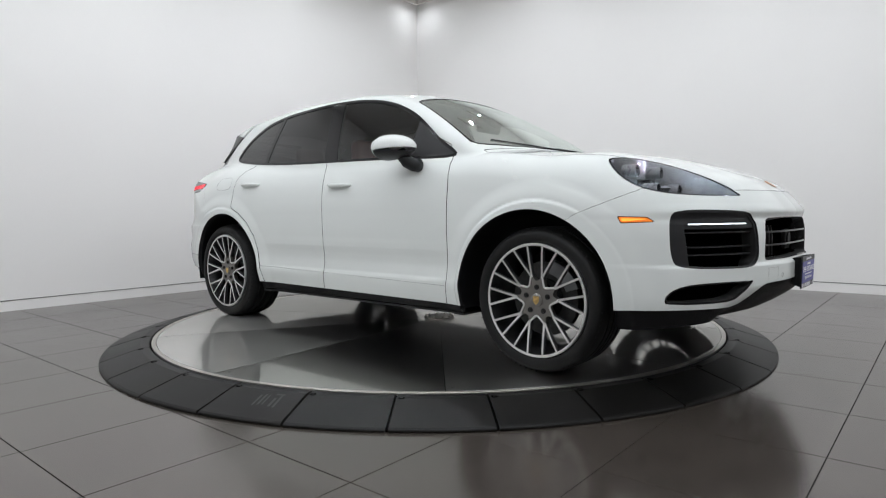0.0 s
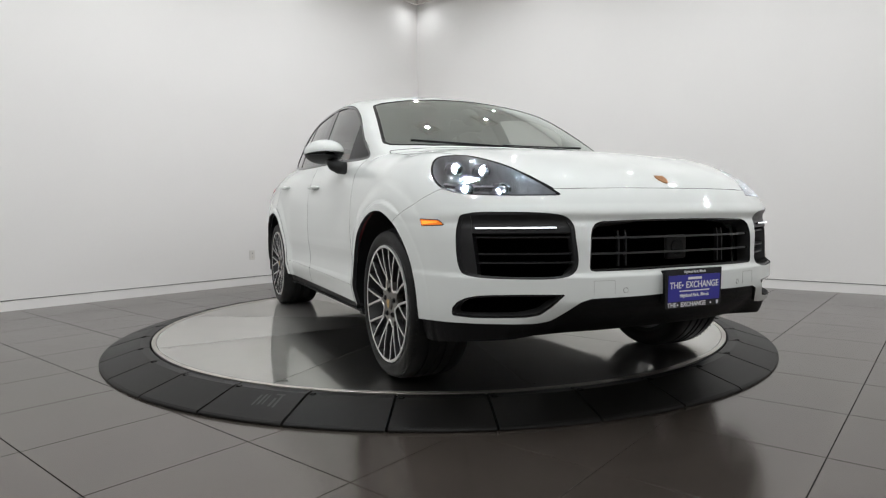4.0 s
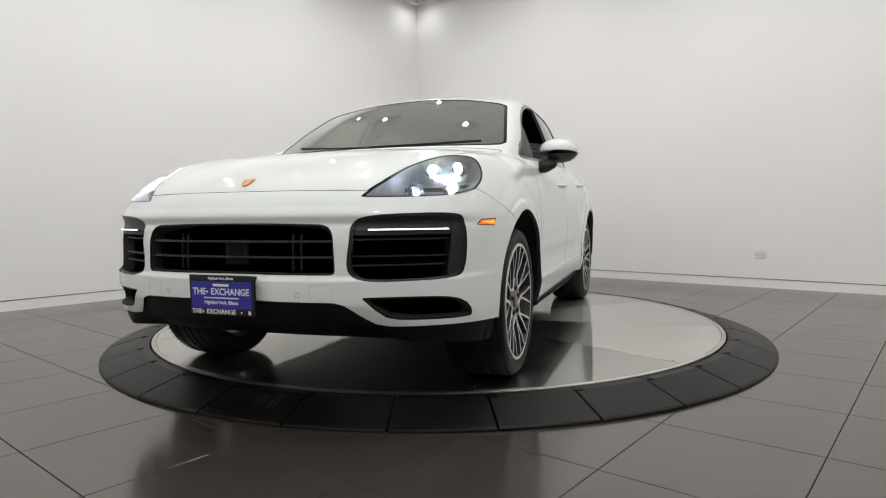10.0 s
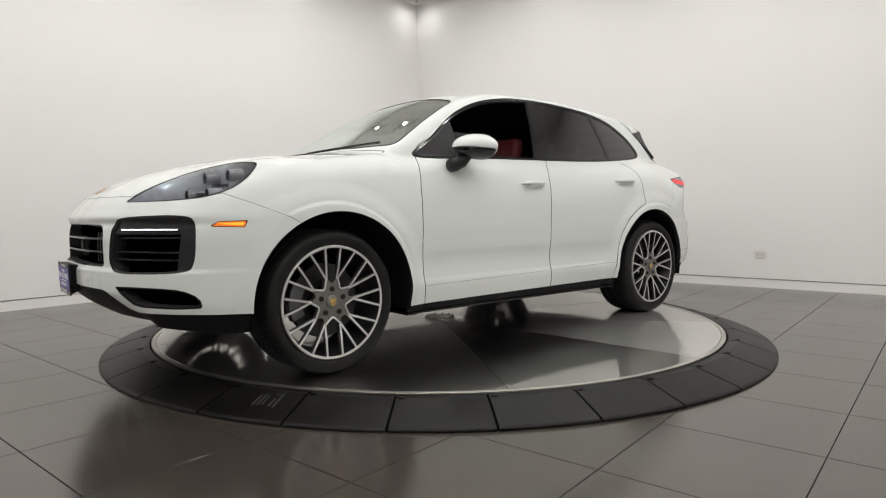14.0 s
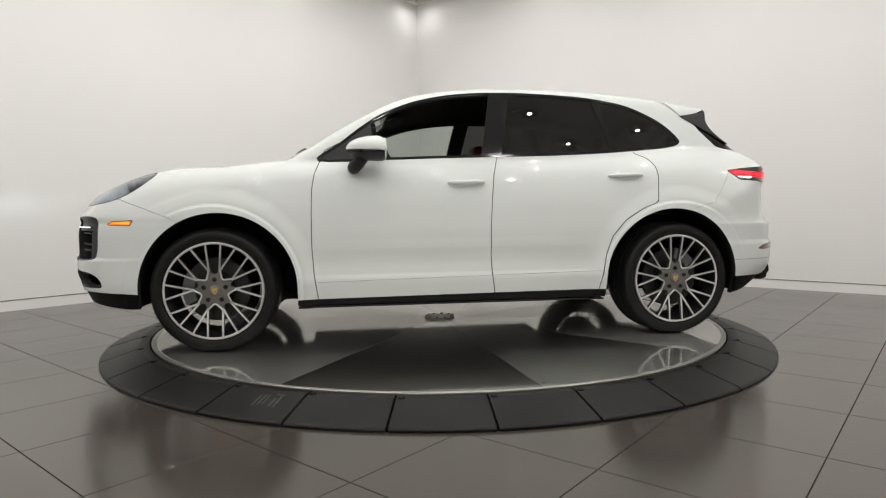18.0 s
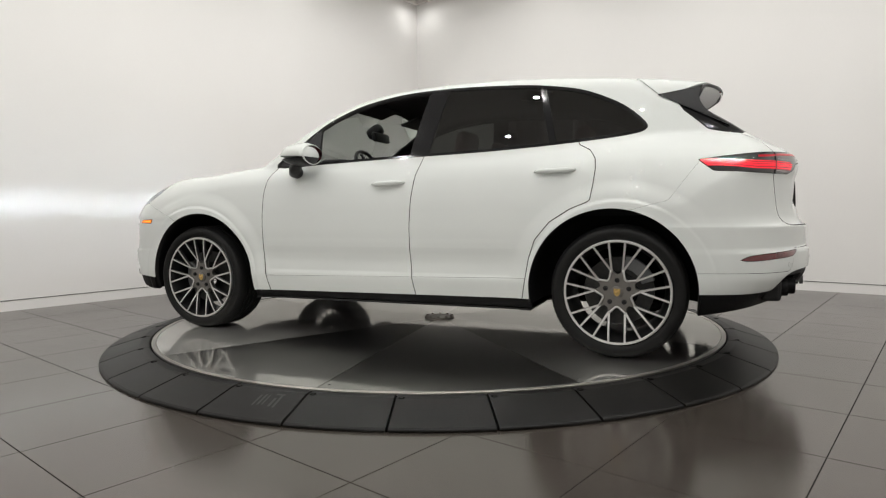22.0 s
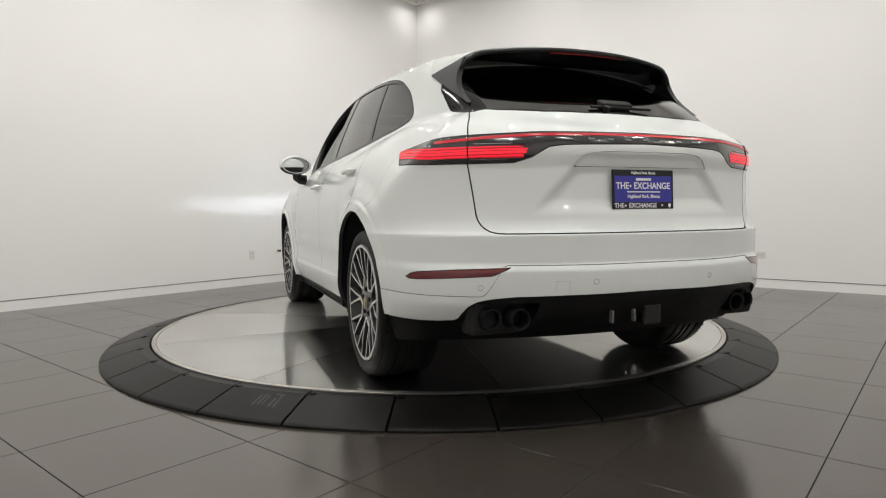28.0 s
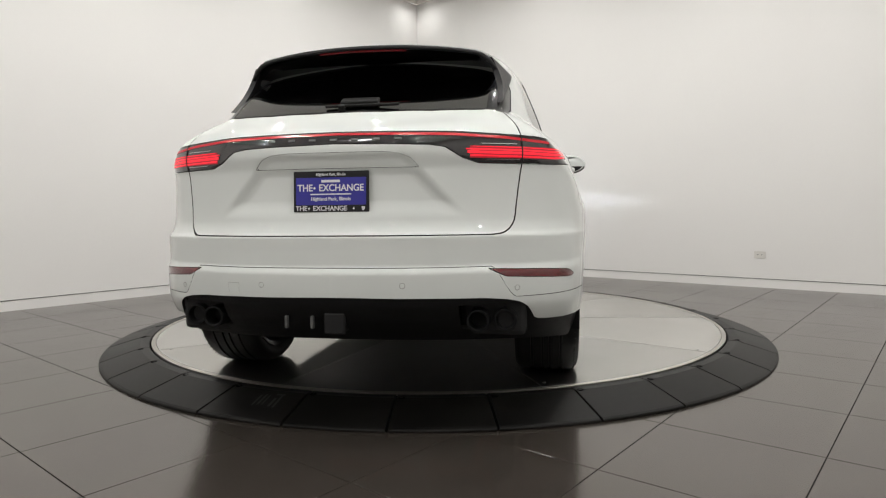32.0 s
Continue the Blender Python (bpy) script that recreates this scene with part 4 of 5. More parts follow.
for s in (1, -1):
    for c, h, u0, u1 in ((1.0500, .0032, .475, 1.05), (1.0390, .0048, .480, 1.05), (1.0265, .0030, .490, 1.04), (1.0605, .0018, .50, 1.06)):
        sh = flank(tail_s, s)
        zc = lambda V: c + (u_of(V) - .5) * -.012 + .018 * step(u_of(V), .80, 1.0)
        bar = strip(sh, lambda V: V[:, 2] - zc(V) - h, lambda V: zc(V) - h - V[:, 2], lambda V: u0 - u_of(V), lambda V: u_of(V) - u1)
        if len(bar):
            shell("light_bar", bar, [TAIL_RED, DARK], tail_band, "bright red light bar", .004, False, .003)
    for c, u0, u1 in ((1.072, .53, .66), (1.012, .55, .67)):
        sh = flank(tail_s, s)
        bar = strip(sh, *level(c - .001, c + .001), lambda V: u0 - u_of(V), lambda V: u_of(V) - u1)
        if len(bar):
            shell("lamp_outline", bar, [CHROME, DARK], tail_band, "", .002, False, .003)


# ---- wheels ----
def spoke_mesh(p, q, w0, w1, z0, z1):
    """A straight spoke with a bright machined face and dark flanks, tapering from p to q."""
    p, q = Vector((*p, 0)), Vector((*q, 0))
    d = (q - p).normalized()
    n = Vector((-d.y, d.x, 0))
    verts, faces, idx = [], [], []
    for c, w, z in ((p, w0, z0), (p.lerp(q, .5), (w0 + w1) * .48, (z0 + z1) / 2 + .003), (q, w1, z1)):
        for off, dz in ((-w, 0), (w, 0), (w * 1.2, -.004), (w * .8, -.026), (-w * .8, -.026), (-w * 1.2, -.004)):
            verts.append(c + n * off + Vector((0, 0, z + dz)))
    for k in range(2):
        for j in range(6):
            j2 = (j + 1) % 6
            faces.append((k * 6 + j, k * 6 + j2, (k + 1) * 6 + j2, (k + 1) * 6 + j))
            idx.append(0 if j == 0 else 1)
    faces += [(5, 4, 3, 2, 1, 0), tuple(range(12, 18))]
    idx += [1, 1]
    return mesh_of("spoke", [tuple(v) for v in verts], [f[::-1] for f in faces], [ALLOY, ALLOY_GREY], idx)


def polar(r, deg):
    return (r * math.cos(radians(deg)), r * math.sin(radians(deg)))


def mesh_from(bm, name, *mats, smooth=False):
    me = bpy.data.meshes.new(name)
    if smooth:
        for f in bm.faces:
            f.smooth = True
    bm.to_mesh(me)
    bm.free()
    for m in mats:
        me.materials.append(m)
    return me


def soften(me, angle=40):
    """Smooth shading with crisp edges."""
    bm = bmesh.new()
    bm.from_mesh(me)
    for f in bm.faces:
        f.smooth = True
    for e in bm.edges:
        if len(e.link_faces) == 2 and e.calc_face_angle(0) > radians(angle):
            e.smooth = False
    bm.to_mesh(me)
    bm.free()
    return me


R_TYRE, R_RIM = .368, .284
tyre_prof = [(R_RIM - .006, -.030), (R_RIM + .004, -.012), (R_RIM + .020, -.003), (.325, .002), (.345, -.004), (.354, -.016), (.361, -.032), (.3665, -.048)]
for g in (-.085, -.135, -.170, -.220):
    tyre_prof += [(R_TYRE, g + .007), (R_TYRE - .008, g + .005), (R_TYRE - .008, g - .005), (R_TYRE, g - .007)]
tyre_prof += [(.3665, -.258), (.358, -.285), (.340, -.302), (.315, -.304), (R_RIM - .006, -.275)]
tyre_me = soften(mesh_from(lathe(tyre_prof, 96), "tyre", TYRE), 50)
lug = box(.026, .0035, .004, m=pose(.3530, 0, -.0265, 0, -52, 0))
lug_me = mesh_from(lug, "tread_lug", TYRE)
barrel_me = soften(mesh_from(lathe([(R_RIM + .003, -.010), (R_RIM, -.004), (R_RIM - .008, -.004), (R_RIM - .011, -.008), (R_RIM - .013, -.034), (.252, -.062), (.240, -.20), (.262, -.28), (R_RIM, -.29)], 96), "barrel", BARREL), 50)
lip_me = soften(mesh_from(lathe([(R_RIM + .004, -.012), (R_RIM + .002, -.0025), (R_RIM - .004, -.001), (R_RIM - .011, -.003)], 96), "rim_lip", ALLOY), 50)
star = []
for k in range(5):
    a = 90 + 72 * k
    star += [polar(.118, a - 16), polar(.123, a - 13), polar(.098, a - 5), polar(.098, a + 5), polar(.123, a + 13), polar(.118, a + 16), polar(.094, a + 23), polar(.080, a + 30), polar(.077, a + 36), polar(.080, a + 42), polar(.094, a + 49)]
star_me = soften(mesh_from(prism(star, .034, m=pose(0, 0, -.060)), "hub", HUB_GREY), 30)
spokes_me = []
for s in (-1, 1):
    for target in (9, 27):
        n0 = polar(.116, 90 + s * 14.5)
        spokes_me.append(spoke_mesh(n0, polar(R_RIM - .007, 90 + s * target), .0060, .0054, -.026, -.0045))
u_path = [polar(.123, 90 + 14), polar(.116, 90 + 17), polar(.095, 90 + 24), polar(.083, 90 + 30), polar(.080, 90 + 36), polar(.083, 90 + 42), polar(.095, 90 + 48), polar(.116, 90 + 55), polar(.123, 90 + 58)]
u_me = mesh_from(sweep([(x, y, -.0235) for x, y in u_path], .0060, 6, .6), "machined_edge", ALLOY, smooth=True)
bolt_me = mesh_from(join(tube(.0135, .006, 16, pose(0, 0, -.0245)), tube(.009, .012, 6, pose(0, 0, -.022))), "wheel_bolt", SATIN_BLACK)
cap_me = soften(mesh_from(lathe([(0, -.0165), (.028, -.0175), (.033, -.021), (.034, -.028)], 32), "hub_cap", HUB_GREY), 40)
shield = [(-.011, .014), (.011, .014), (.0125, .006), (.011, -.004), (.006, -.012), (0, -.016), (-.006, -.012), (-.011, -.004), (-.0125, .006)]
crest_me = mesh_from(prism([(u * 1.45, v * 1.45) for u, v in shield], .002, m=pose(0, 0, -.0175)), "hub_crest", HUB_GOLD)
disc_me = soften(mesh_from(lathe([(.075, -.098), (.10, -.098), (.105, -.106), (.188, -.106), (.190, -.112), (.190, -.136), (.10, -.136)], 64), "brake_disc", BRAKE), 40)
cal = [polar(.200, 18 + 6 * k) for k in range(11)] + [polar(.130, 78 - 6 * k) for k in range(11)]
cal_me = mesh_from(prism(cal, .05, .003, pose(0, 0, -.145)), "brake_caliper", CALIPER)


def wheel(x, s):
    """A ten-armed twin-spoke alloy wheel; its own z axis points out of the car."""
    w = new("wheel")
    w.parent = car
    w.matrix_basis = pose(x, s * .962, R_TYRE - .003, -90 * s, 0, 0) @ pose(0, 0, 0, 0, 0, 180 if s > 0 else 0)
    w["label"] = "silver machined multi-spoke alloy wheel with low black tyre"
    part("tyre", tyre_me, None, w, "black low-profile tyre")
    part("barrel", barrel_me, None, w)
    part("rim_lip", lip_me, None, w)
    part("hub", star_me, None, w, "grey five-armed hub")
    for k in range(5):
        turn = pose(0, 0, 0, 0, 0, 72 * k)
        for me in spokes_me:
            part("spoke", me, None, w, at=turn)
        part("machined_edge", u_me, None, w, at=turn)
        x0, y0 = polar(.065, 90 + 72 * k)
        part("wheel_bolt", bolt_me, None, w, at=pose(x0, y0, 0))
    part("hub_cap", cap_me, None, w)
    part("hub_crest", crest_me, None, w, )
    part("brake_disc", disc_me, None, w, "steel brake disc")
    part("brake_caliper", cal_me, None, w, at=pose(0, 0, 0, 0, 0, 0 if (x > 0) != (s > 0) else 130))
    for k in range(72):
        part("tread_lug", lug_me, None, w, at=pose(0, 0, 0, 0, 0, 5 * k))
    return w


for x in (1.4475, -1.4475):
    for s in (1, -1):
        wheel(x, s)


# ---- wheel housings, cabin floor and bulkheads ----
def arch_liner(cx, s):
    n, y0, y1, r = 28, .56, .958, .457
    verts, faces = [], []
    for k in range(n + 1):
        a = radians(-12 + 204 * k / n)
        x, z = cx + r * math.cos(a), .372 + r * math.sin(a)
        verts += [(x, s * y1, z), (x, s * y0, z)]
    for k in range(n):
        faces.append((2 * k, 2 * k + 1, 2 * k + 3, 2 * k + 2))
    c = len(verts)
    verts.append((cx, s * y0, .372))
    for k in range(n):
        faces.append((2 * k + 1, c, 2 * k + 3))
    me = mesh_of("arch_liner", verts, faces, CLADDING, smooth=True)
    part("arch_liner", me, None, car, "black moulded wheel arch liner")


for cx in (1.418, -1.412):
    for s in (1, -1):
        arch_liner(cx, s)
        part("axle", tube(.04, .30, 12, pose(math.copysign(1.4475, cx), s * .62, .36, 90)), DARK, car)
part("cabin_floor", box(1.9, 1.62, .03, m=pose(.0, 0, .36)), TRIM_CLOTH, car)
part("bulkhead", box(.04, 1.50, .75, m=pose(.96, 0, .72)), TRIM_CLOTH, car)
part("load_floor", box(1.25, 1.16, .04, m=pose(-1.55, 0, .80)), TRIM_CLOTH, car)
part("load_cover", box(.85, 1.20, .02, m=pose(-1.62, 0, 1.10)), TRIM_CLOTH, car)
part("nose_bulkhead", box(.04, 1.05, .60, m=pose(2.08, 0, .58)), DARK, car)
part("tail_bulkhead", box(.04, 1.10, .40, m=pose(-2.10, 0, .50)), DARK, car)


def nose_point(y, z, front=True):
    """The skin's place and normal at a height and a distance from the middle, at the nose or the tail."""
    o = np.array([[1.4 if front else -1.4, y * .6, .74]])
    target = np.array([[0., y, z]])
    lo, hi = (1.4, 2.7) if front else (-1.4, -2.8)
    for _ in range(40):
        mid = (lo + hi) / 2
        if skin(np.array([mid]), np.array([y]), np.array([z]))[0] < 0:
            lo = mid
        else:
            hi = mid
    p = np.array([lo, y, z])
    return Vector(p), Vector(skin_normal(p))


def facing(p, n, up=Vector((0, 0, 1))):
    """A pose whose z axis points along n and whose y axis is as upright as can be."""
    n = n.normalized()
    x = up.cross(n).normalized()
    y = n.cross(x)
    m = Matrix((x, y, n)).transposed().to_4x4()
    m.translation = p
    return m


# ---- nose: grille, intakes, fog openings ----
# a near-black sheet closes the grille; its colour is the shade behind the slats
grille = shell("grille", grille_s, [SHADE_BLACK, DARK], car, "wide black front grille, backed by a sheet coloured as shade", .01, False, -.085)
g_edge, g_mid = cut(grille_s, -(grille_d(grille_s.V) + .005))
shell("grille_frame", g_edge, [GLOSS_BLACK, DARK], grille, "", .05, False, -.004)
for zc in (.703, .640):
    bar = strip(grille_s, *level(zc - .0045, zc + .0045))
    shell("slat", bar, [GLOSS_BLACK, GLOSS_BLACK], grille, "", .03, True, -.012)
for yc in (-.30, -.265, .265, .30):
    bar = strip(grille_s, lambda V: yc - .004 - V[:, 1], lambda V: V[:, 1] - yc - .004, *level(.585, .755))
    shell("upright_bar", bar, [SATIN_BLACK, SATIN_BLACK], grille, "", .015, True, -.055)
sensor = part("distance_sensor", box(.02, .11, .10, .008, m=pose(2.365, 0, .655)), DARK, grille, "square black distance sensor")
part("sensor_lens", tube(.034, .01, 24, pose(2.377, 0, .655, 0, 90), bevel=.002), CLADDING, grille)
for s in (1, -1):
    own = flank(intake_s, s)
    # the intake's inner shade is the colour of this back sheet
    base = shell("side_intake", own, [SHADE_BLACK, DARK], car, "large black side air intake, its depth coloured as shade", .01, False, -.085)
    du = lambda V: front_chart(V)[:, 0]
    edge, inner_i = cut(own, -(intake_d(own.V) + .012))
    shell("intake_frame", edge, [SATIN_BLACK, DARK], base, "", .07, False, -.006)
    for zc, h in ((.711, .003), (.641, .003), (.606, .003)):
        bar = strip(inner_i, *level(zc - h, zc + h))
        shell("slat", bar, [SATIN_BLACK, SATIN_BLACK], base, "", .03, True, -.030)
    blade = strip(inner_i, lambda V: .802 + .12 * (V[:, 2] - .68) - du(V))
    shell("outer_blade", blade, [SATIN_BLACK, SATIN_BLACK], base, "plain black outer panel of the intake", .05, False, -.010)
    trim, _ = cut(inner_i, .7265 - inner_i.V[:, 2])
    shell("lamp_shelf", trim, [SATIN_BLACK, DARK], base, "", .04, False, -.012)
    led = strip(inner_i, *level(.7418, .7474), lambda V: .525 - du(V), lambda V: du(V) - .795)
    shell("daytime_light", led, [DAY_LED, DARK], base, "thin lit white daytime running light", .012, True, .000)
    own = flank(fog_s, s)
    # lower opening: its darkness is painted as a near-black back sheet
    base = shell("lower_intake", own, [SHADE_BLACK, DARK], car, "small black lower air intake, its depth coloured as shade", .01, False, -.05)
    edge, _ = cut(own, -(fog_d(own.V) + .008))
    shell("intake_frame", edge, [GLOSS_BLACK, DARK], base, "", .045, False, -.005)

# ---- headlights ----
for s in (1, -1):
    own = flank(lamp_s, s)
    housing = shell("headlight", own, [LAMP_INNER, DARK], car, "swept-back headlight with four lit LED modules", .01, False, -.125)
    edge, mid_l = cut(own, -(lamp_d(own.V) + .006))
    shell("lamp_rim", edge, [GLOSS_BLACK, LAMP_INNER], housing, "", .118, False, -.003)
    lens = shell("lens", own, [LENS], housing, "clear lamp lens", .003, False, -.001)
    lens.visible_shadow = False
    for x, y, z, r in ((2.030, .645, .899, .025), (1.985, .785, .903, .025), (1.960, .692, .982, .025), (1.885, .784, .994, .025)):
        m = pose(x, s * y, z, 0, 90, 0)
        part("module_body", lathe([(r, .018), (r + .003, .018), (r + .005, .012), (r + .005, -.050), (0, -.050)], 20, m), LAMP_GREY, housing)
        part("module_bore", lathe([(r, .018), (r - .001, -.046), (0, -.0465)], 20, m), SHADE_BLACK, housing)
        part("led", tube(r - .004, .004, 20, m @ pose(0, 0, -.038)), LED, housing, "glaring white LED module")
    p, n = nose_point(s * .735, .932)
    m = pose(p.x - .165, s * .735, .9425)
    part("projector_hood", join(box(.05, .062, .006, m=m @ pose(-.025, 0, .0052)), box(.05, .062, .006, m=m @ pose(-.025, 0, -.0052)),
                                box(.05, .004, .008, m=m @ pose(-.025, .029, 0)), box(.05, .004, .008, m=m @ pose(-.025, -.029, 0)), box(.006, .070, .024, m=m @ pose(-.0545, 0, 0))), SHADE_BLACK, housing)
    part("projector", box(.002, .054, .007, m=m @ pose(-.049, 0, 0)), BEAM, housing, "glaring white projector slit")
    for zc in (.884, .990):
        bar = strip(mid_l, *level(zc - .0045, zc + .0045), lambda V: .605 - np.abs(V[:, 1]), lambda V: np.abs(V[:, 1]) - .885)
        if len(bar):
            shell("reflector_step", bar, [LAMP_INNER, DARK], housing, "", .02, False, -.085)

# ---- plates ----
def dealer_plate(m, parent_label, w=.305, h=.158):
    ob = part("number_plate", box(w, h, .006, .0025), SATIN_BLACK, car, parent_label, m)
    part("blue_field", box(w - .022, h - .052, .004, m=pose(0, .001, .0025)), BLUE, ob, "blue printed field")
    z = .0048
    part("lettering", text_mesh("THE", .037, stretch=.92), None, ob, at=pose(-.104, .013, z))
    part("lettering", text_mesh("EXCHANGE", .037, stretch=.92), None, ob, at=pose(.042, .013, z))
    part("diamond", prism([(-.006, 0), (0, -.006), (.006, 0), (0, .006)], .0006, m=pose(-.066, .013, z)), LETTER, ob)
    part("lettering", text_mesh("Highland Park, Illinois", .0195, stretch=.95), None, ob, at=pose(0, -.029, z))
    part("print_bar", box(.075, .010, .0008, m=pose(0, .040, z)), LETTER, ob)
    part("print_bar", box(.165, .005, .0008, m=pose(0, -.0105, z)), LETTER, ob)
    part("lettering", text_mesh("Highland Park, Illinois", .0145, stretch=.95), None, ob, at=pose(0, .066, .0036))
    part("lettering", text_mesh("THE", .026, stretch=1.0), None, ob, at=pose(-.120, -.066, .0036))
    part("lettering", text_mesh("EXCHANGE", .026, stretch=1.0), None, ob, at=pose(-.004, -.066, .0036))
    for x in (-.089, .092):
        part("diamond", prism([(-.005, 0), (0, -.005), (.005, 0), (0, .005)], .0006, m=pose(x, -.066, .0036)), LETTER, ob)
    part("shield_mark", prism([(u * .55, v * .55) for u, v in shield], .0006, m=pose(.130, -.066, .0036)), LETTER, ob)
    return ob


dealer_plate(facing(Vector((2.468, 0, .493)), Vector((1, 0, -.03))), "blue dealer plate in a black frame on the front bumper")
bracket = prism([(2.395, .560), (2.462, .571), (2.462, .420), (2.41, .44)], .27, .003)
bracket.transform(Matrix(((1, 0, 0, 0), (0, 0, 1, -.135), (0, 1, 0, 0), (0, 0, 0, 1))))
bmesh.ops.recalc_face_normals(bracket, faces=bracket.faces)
part("plate_bracket", bracket, CLADDING, car, "black plate bracket")
dealer_plate(facing(Vector((-2.392, .012, .893)), Vector((-1, 0, .04))), "blue dealer plate in a black frame on the tailgate")

# ---- bonnet emblem, sensors, towing covers ----
p, n = nose_point(0, .938)
part("bonnet_emblem", prism([(u * 2.1, v * 2.1) for u, v in shield], .003, .0008, facing(p + n * .0005, n)), GOLD, car, "bronze shield emblem on the bonnet")


def ring_mark(y, z, front, r=.0105):
    p, n = nose_point(y, z, front)
    part("parking_sensor", lathe([(r - .0014, 0), (r - .001, .0008), (r, .0008), (r + .0008, 0)], 24, facing(p, n)), JOINT, car, "small round parking sensor")
    part("sensor_face", tube(r - .0022, .0012, 20, facing(p, n)), PAINT, car)


for y in (.31, -.31):
    ring_mark(y, .496, True)
for y, z in ((.28, .535), (-.28, .535), (.70, .515), (-.70, .515)):
    ring_mark(y, z, False)


def seam_box(y0, y1, z0, z1, front):
    """The fine joint of a towing-eye cover, following the bumper."""
    pts = []
    for a, b in (((y0, z0), (y0, z1)), ((y0, z1), (y1, z1)), ((y1, z1), (y1, z0))):
        for t in np.linspace(0, 1, 5):
            p, n = nose_point(a[0] + (b[0] - a[0]) * t, a[1] + (b[1] - a[1]) * t, front)
            pts.append(p + n * .0001)
    part("cover_joint", sweep(pts, .0006, 4), JOINT, car)


seam_box(-.44, -.355, .484, .536, True)
seam_box(.44, .355, .484, .536, True)
seam_box(.435, .385, .500, .540, False)

# ---- tailgate lettering as plain bars, wiper, spoiler ----
for k in range(7):
    y = .255 - .085 * k
    p, n = nose_point(y, 1.090, False)
    part("badge_bar", box(.028, .010, .002, .0006, m=facing(p + n * .002, n)), BADGE, tail_band, "grey metal badge bar")

def spoiler_edge(y):
    return -1.990 + .135 * (abs(y) / .58) ** 2.2


def spoiler_grid(z_of, x0, name, mat, label, parent, thick, flip=False, y_of=None):
    ny, nx = 49, 14
    verts, faces = [], []
    for i in range(ny):
        y = -.585 + 1.17 * i / (ny - 1)
        for j in range(nx):
            t = j / (nx - 1)
            x = x0(y) + (spoiler_edge(y) - x0(y)) * t
            verts.append((x, y, z_of(x, y, t)))
    top = len(verts)
    verts += [(x, y, z - thick) for x, y, z in verts]
    q = lambda i, j: i * nx + j
    for i in range(ny - 1):
        for j in range(nx - 1):
            f = (q(i, j), q(i + 1, j), q(i + 1, j + 1), q(i, j + 1))
            faces += [f[::-1], tuple(v + top for v in f)]
    for i in range(ny - 1):
        for j in (0, nx - 1):
            f = (q(i, j), q(i + 1, j), q(i + 1, j) + top, q(i, j) + top)
            faces.append(f if j == 0 else f[::-1])
    for j in range(nx - 1):
        for i in (0, ny - 1):
            f = (q(i, j), q(i, j + 1), q(i, j + 1) + top, q(i, j) + top)
            faces.append(f[::-1] if i == 0 else f)
    me = mesh_of(name, verts, faces, mat)
    return part(name, soften(me, 35), None, parent, label)


def crown(x, y):
    """Height of the spoiler's upper face."""
    lo, hi = 1.2, 1.8
    for _ in range(24):
        mid = (lo + hi) / 2
        lo, hi = (mid, hi) if spoiler_skin(np.array([x]), np.array([y]), np.array([mid]))[0] < 0 else (lo, mid)
    return lo


so, sd = rays(300, 300)
so, sd = so[:90, 60:240], sd[:90, 60:240]
sv = on_skin(so, sd, form=spoiler_skin)
sn = skin_normal(sv, form=spoiler_skin)
a, b = sv.shape[:2]
si, sj = np.meshgrid(np.arange(a - 1), np.arange(b - 1), indexing="ij")
k = (si * b + sj).ravel()
top_sheet = Sheet(sv.reshape(-1, 3), sn.reshape(-1, 3), np.concatenate([np.stack([k, k + 1, k + b + 1], 1), np.stack([k, k + b + 1, k + b], 1)])[:, ::-1])
fn = np.cross(top_sheet.V[top_sheet.T[:, 1]] - top_sheet.V[top_sheet.T[:, 0]], top_sheet.V[top_sheet.T[:, 2]] - top_sheet.V[top_sheet.T[:, 0]])
if np.sum(fn * top_sheet.N[top_sheet.T[:, 0]]) < 0:
    top_sheet.T = top_sheet.T[:, ::-1]
top_sheet = strip(top_sheet, lambda V: V[:, 0] + 1.50 + .14 * np.clip((1.60 - V[:, 2]) / .134, 0, 1), lambda V: (-1.990 + .135 * (np.abs(V[:, 1]) / .58) ** 2.2) - V[:, 0],
                  lambda V: (1.462 + np.where(V[:, 0] < -1.70, -.40, .15) * (V[:, 0] + 1.70)) - V[:, 2])
spoiler = shell("roof_spoiler", top_sheet, [PAINT, PAINT], car, "white roof spoiler with black underside", .010, True, .0015)
glass_z = lambda x, y: float(rear_z(np.array([x]), np.array([y]))[0])


def belly(x, y, t):
    """Height of the thin wing's lower face."""
    return crown(x, y) - .012 - .040 * (1 - t)


spoiler_grid(belly, lambda y: -1.66 + .03 * (abs(y) / .58) ** 2, "spoiler_underside", GLOSS_BLACK, "gloss black underside of the spoiler", spoiler, .008)


def flank_y(x, z):
    """Half width of the cabin's side at a height."""
    dz = z - 1.15
    return float(GLASS_Y(x)) - .28 * dz - .26 * dz * abs(dz)


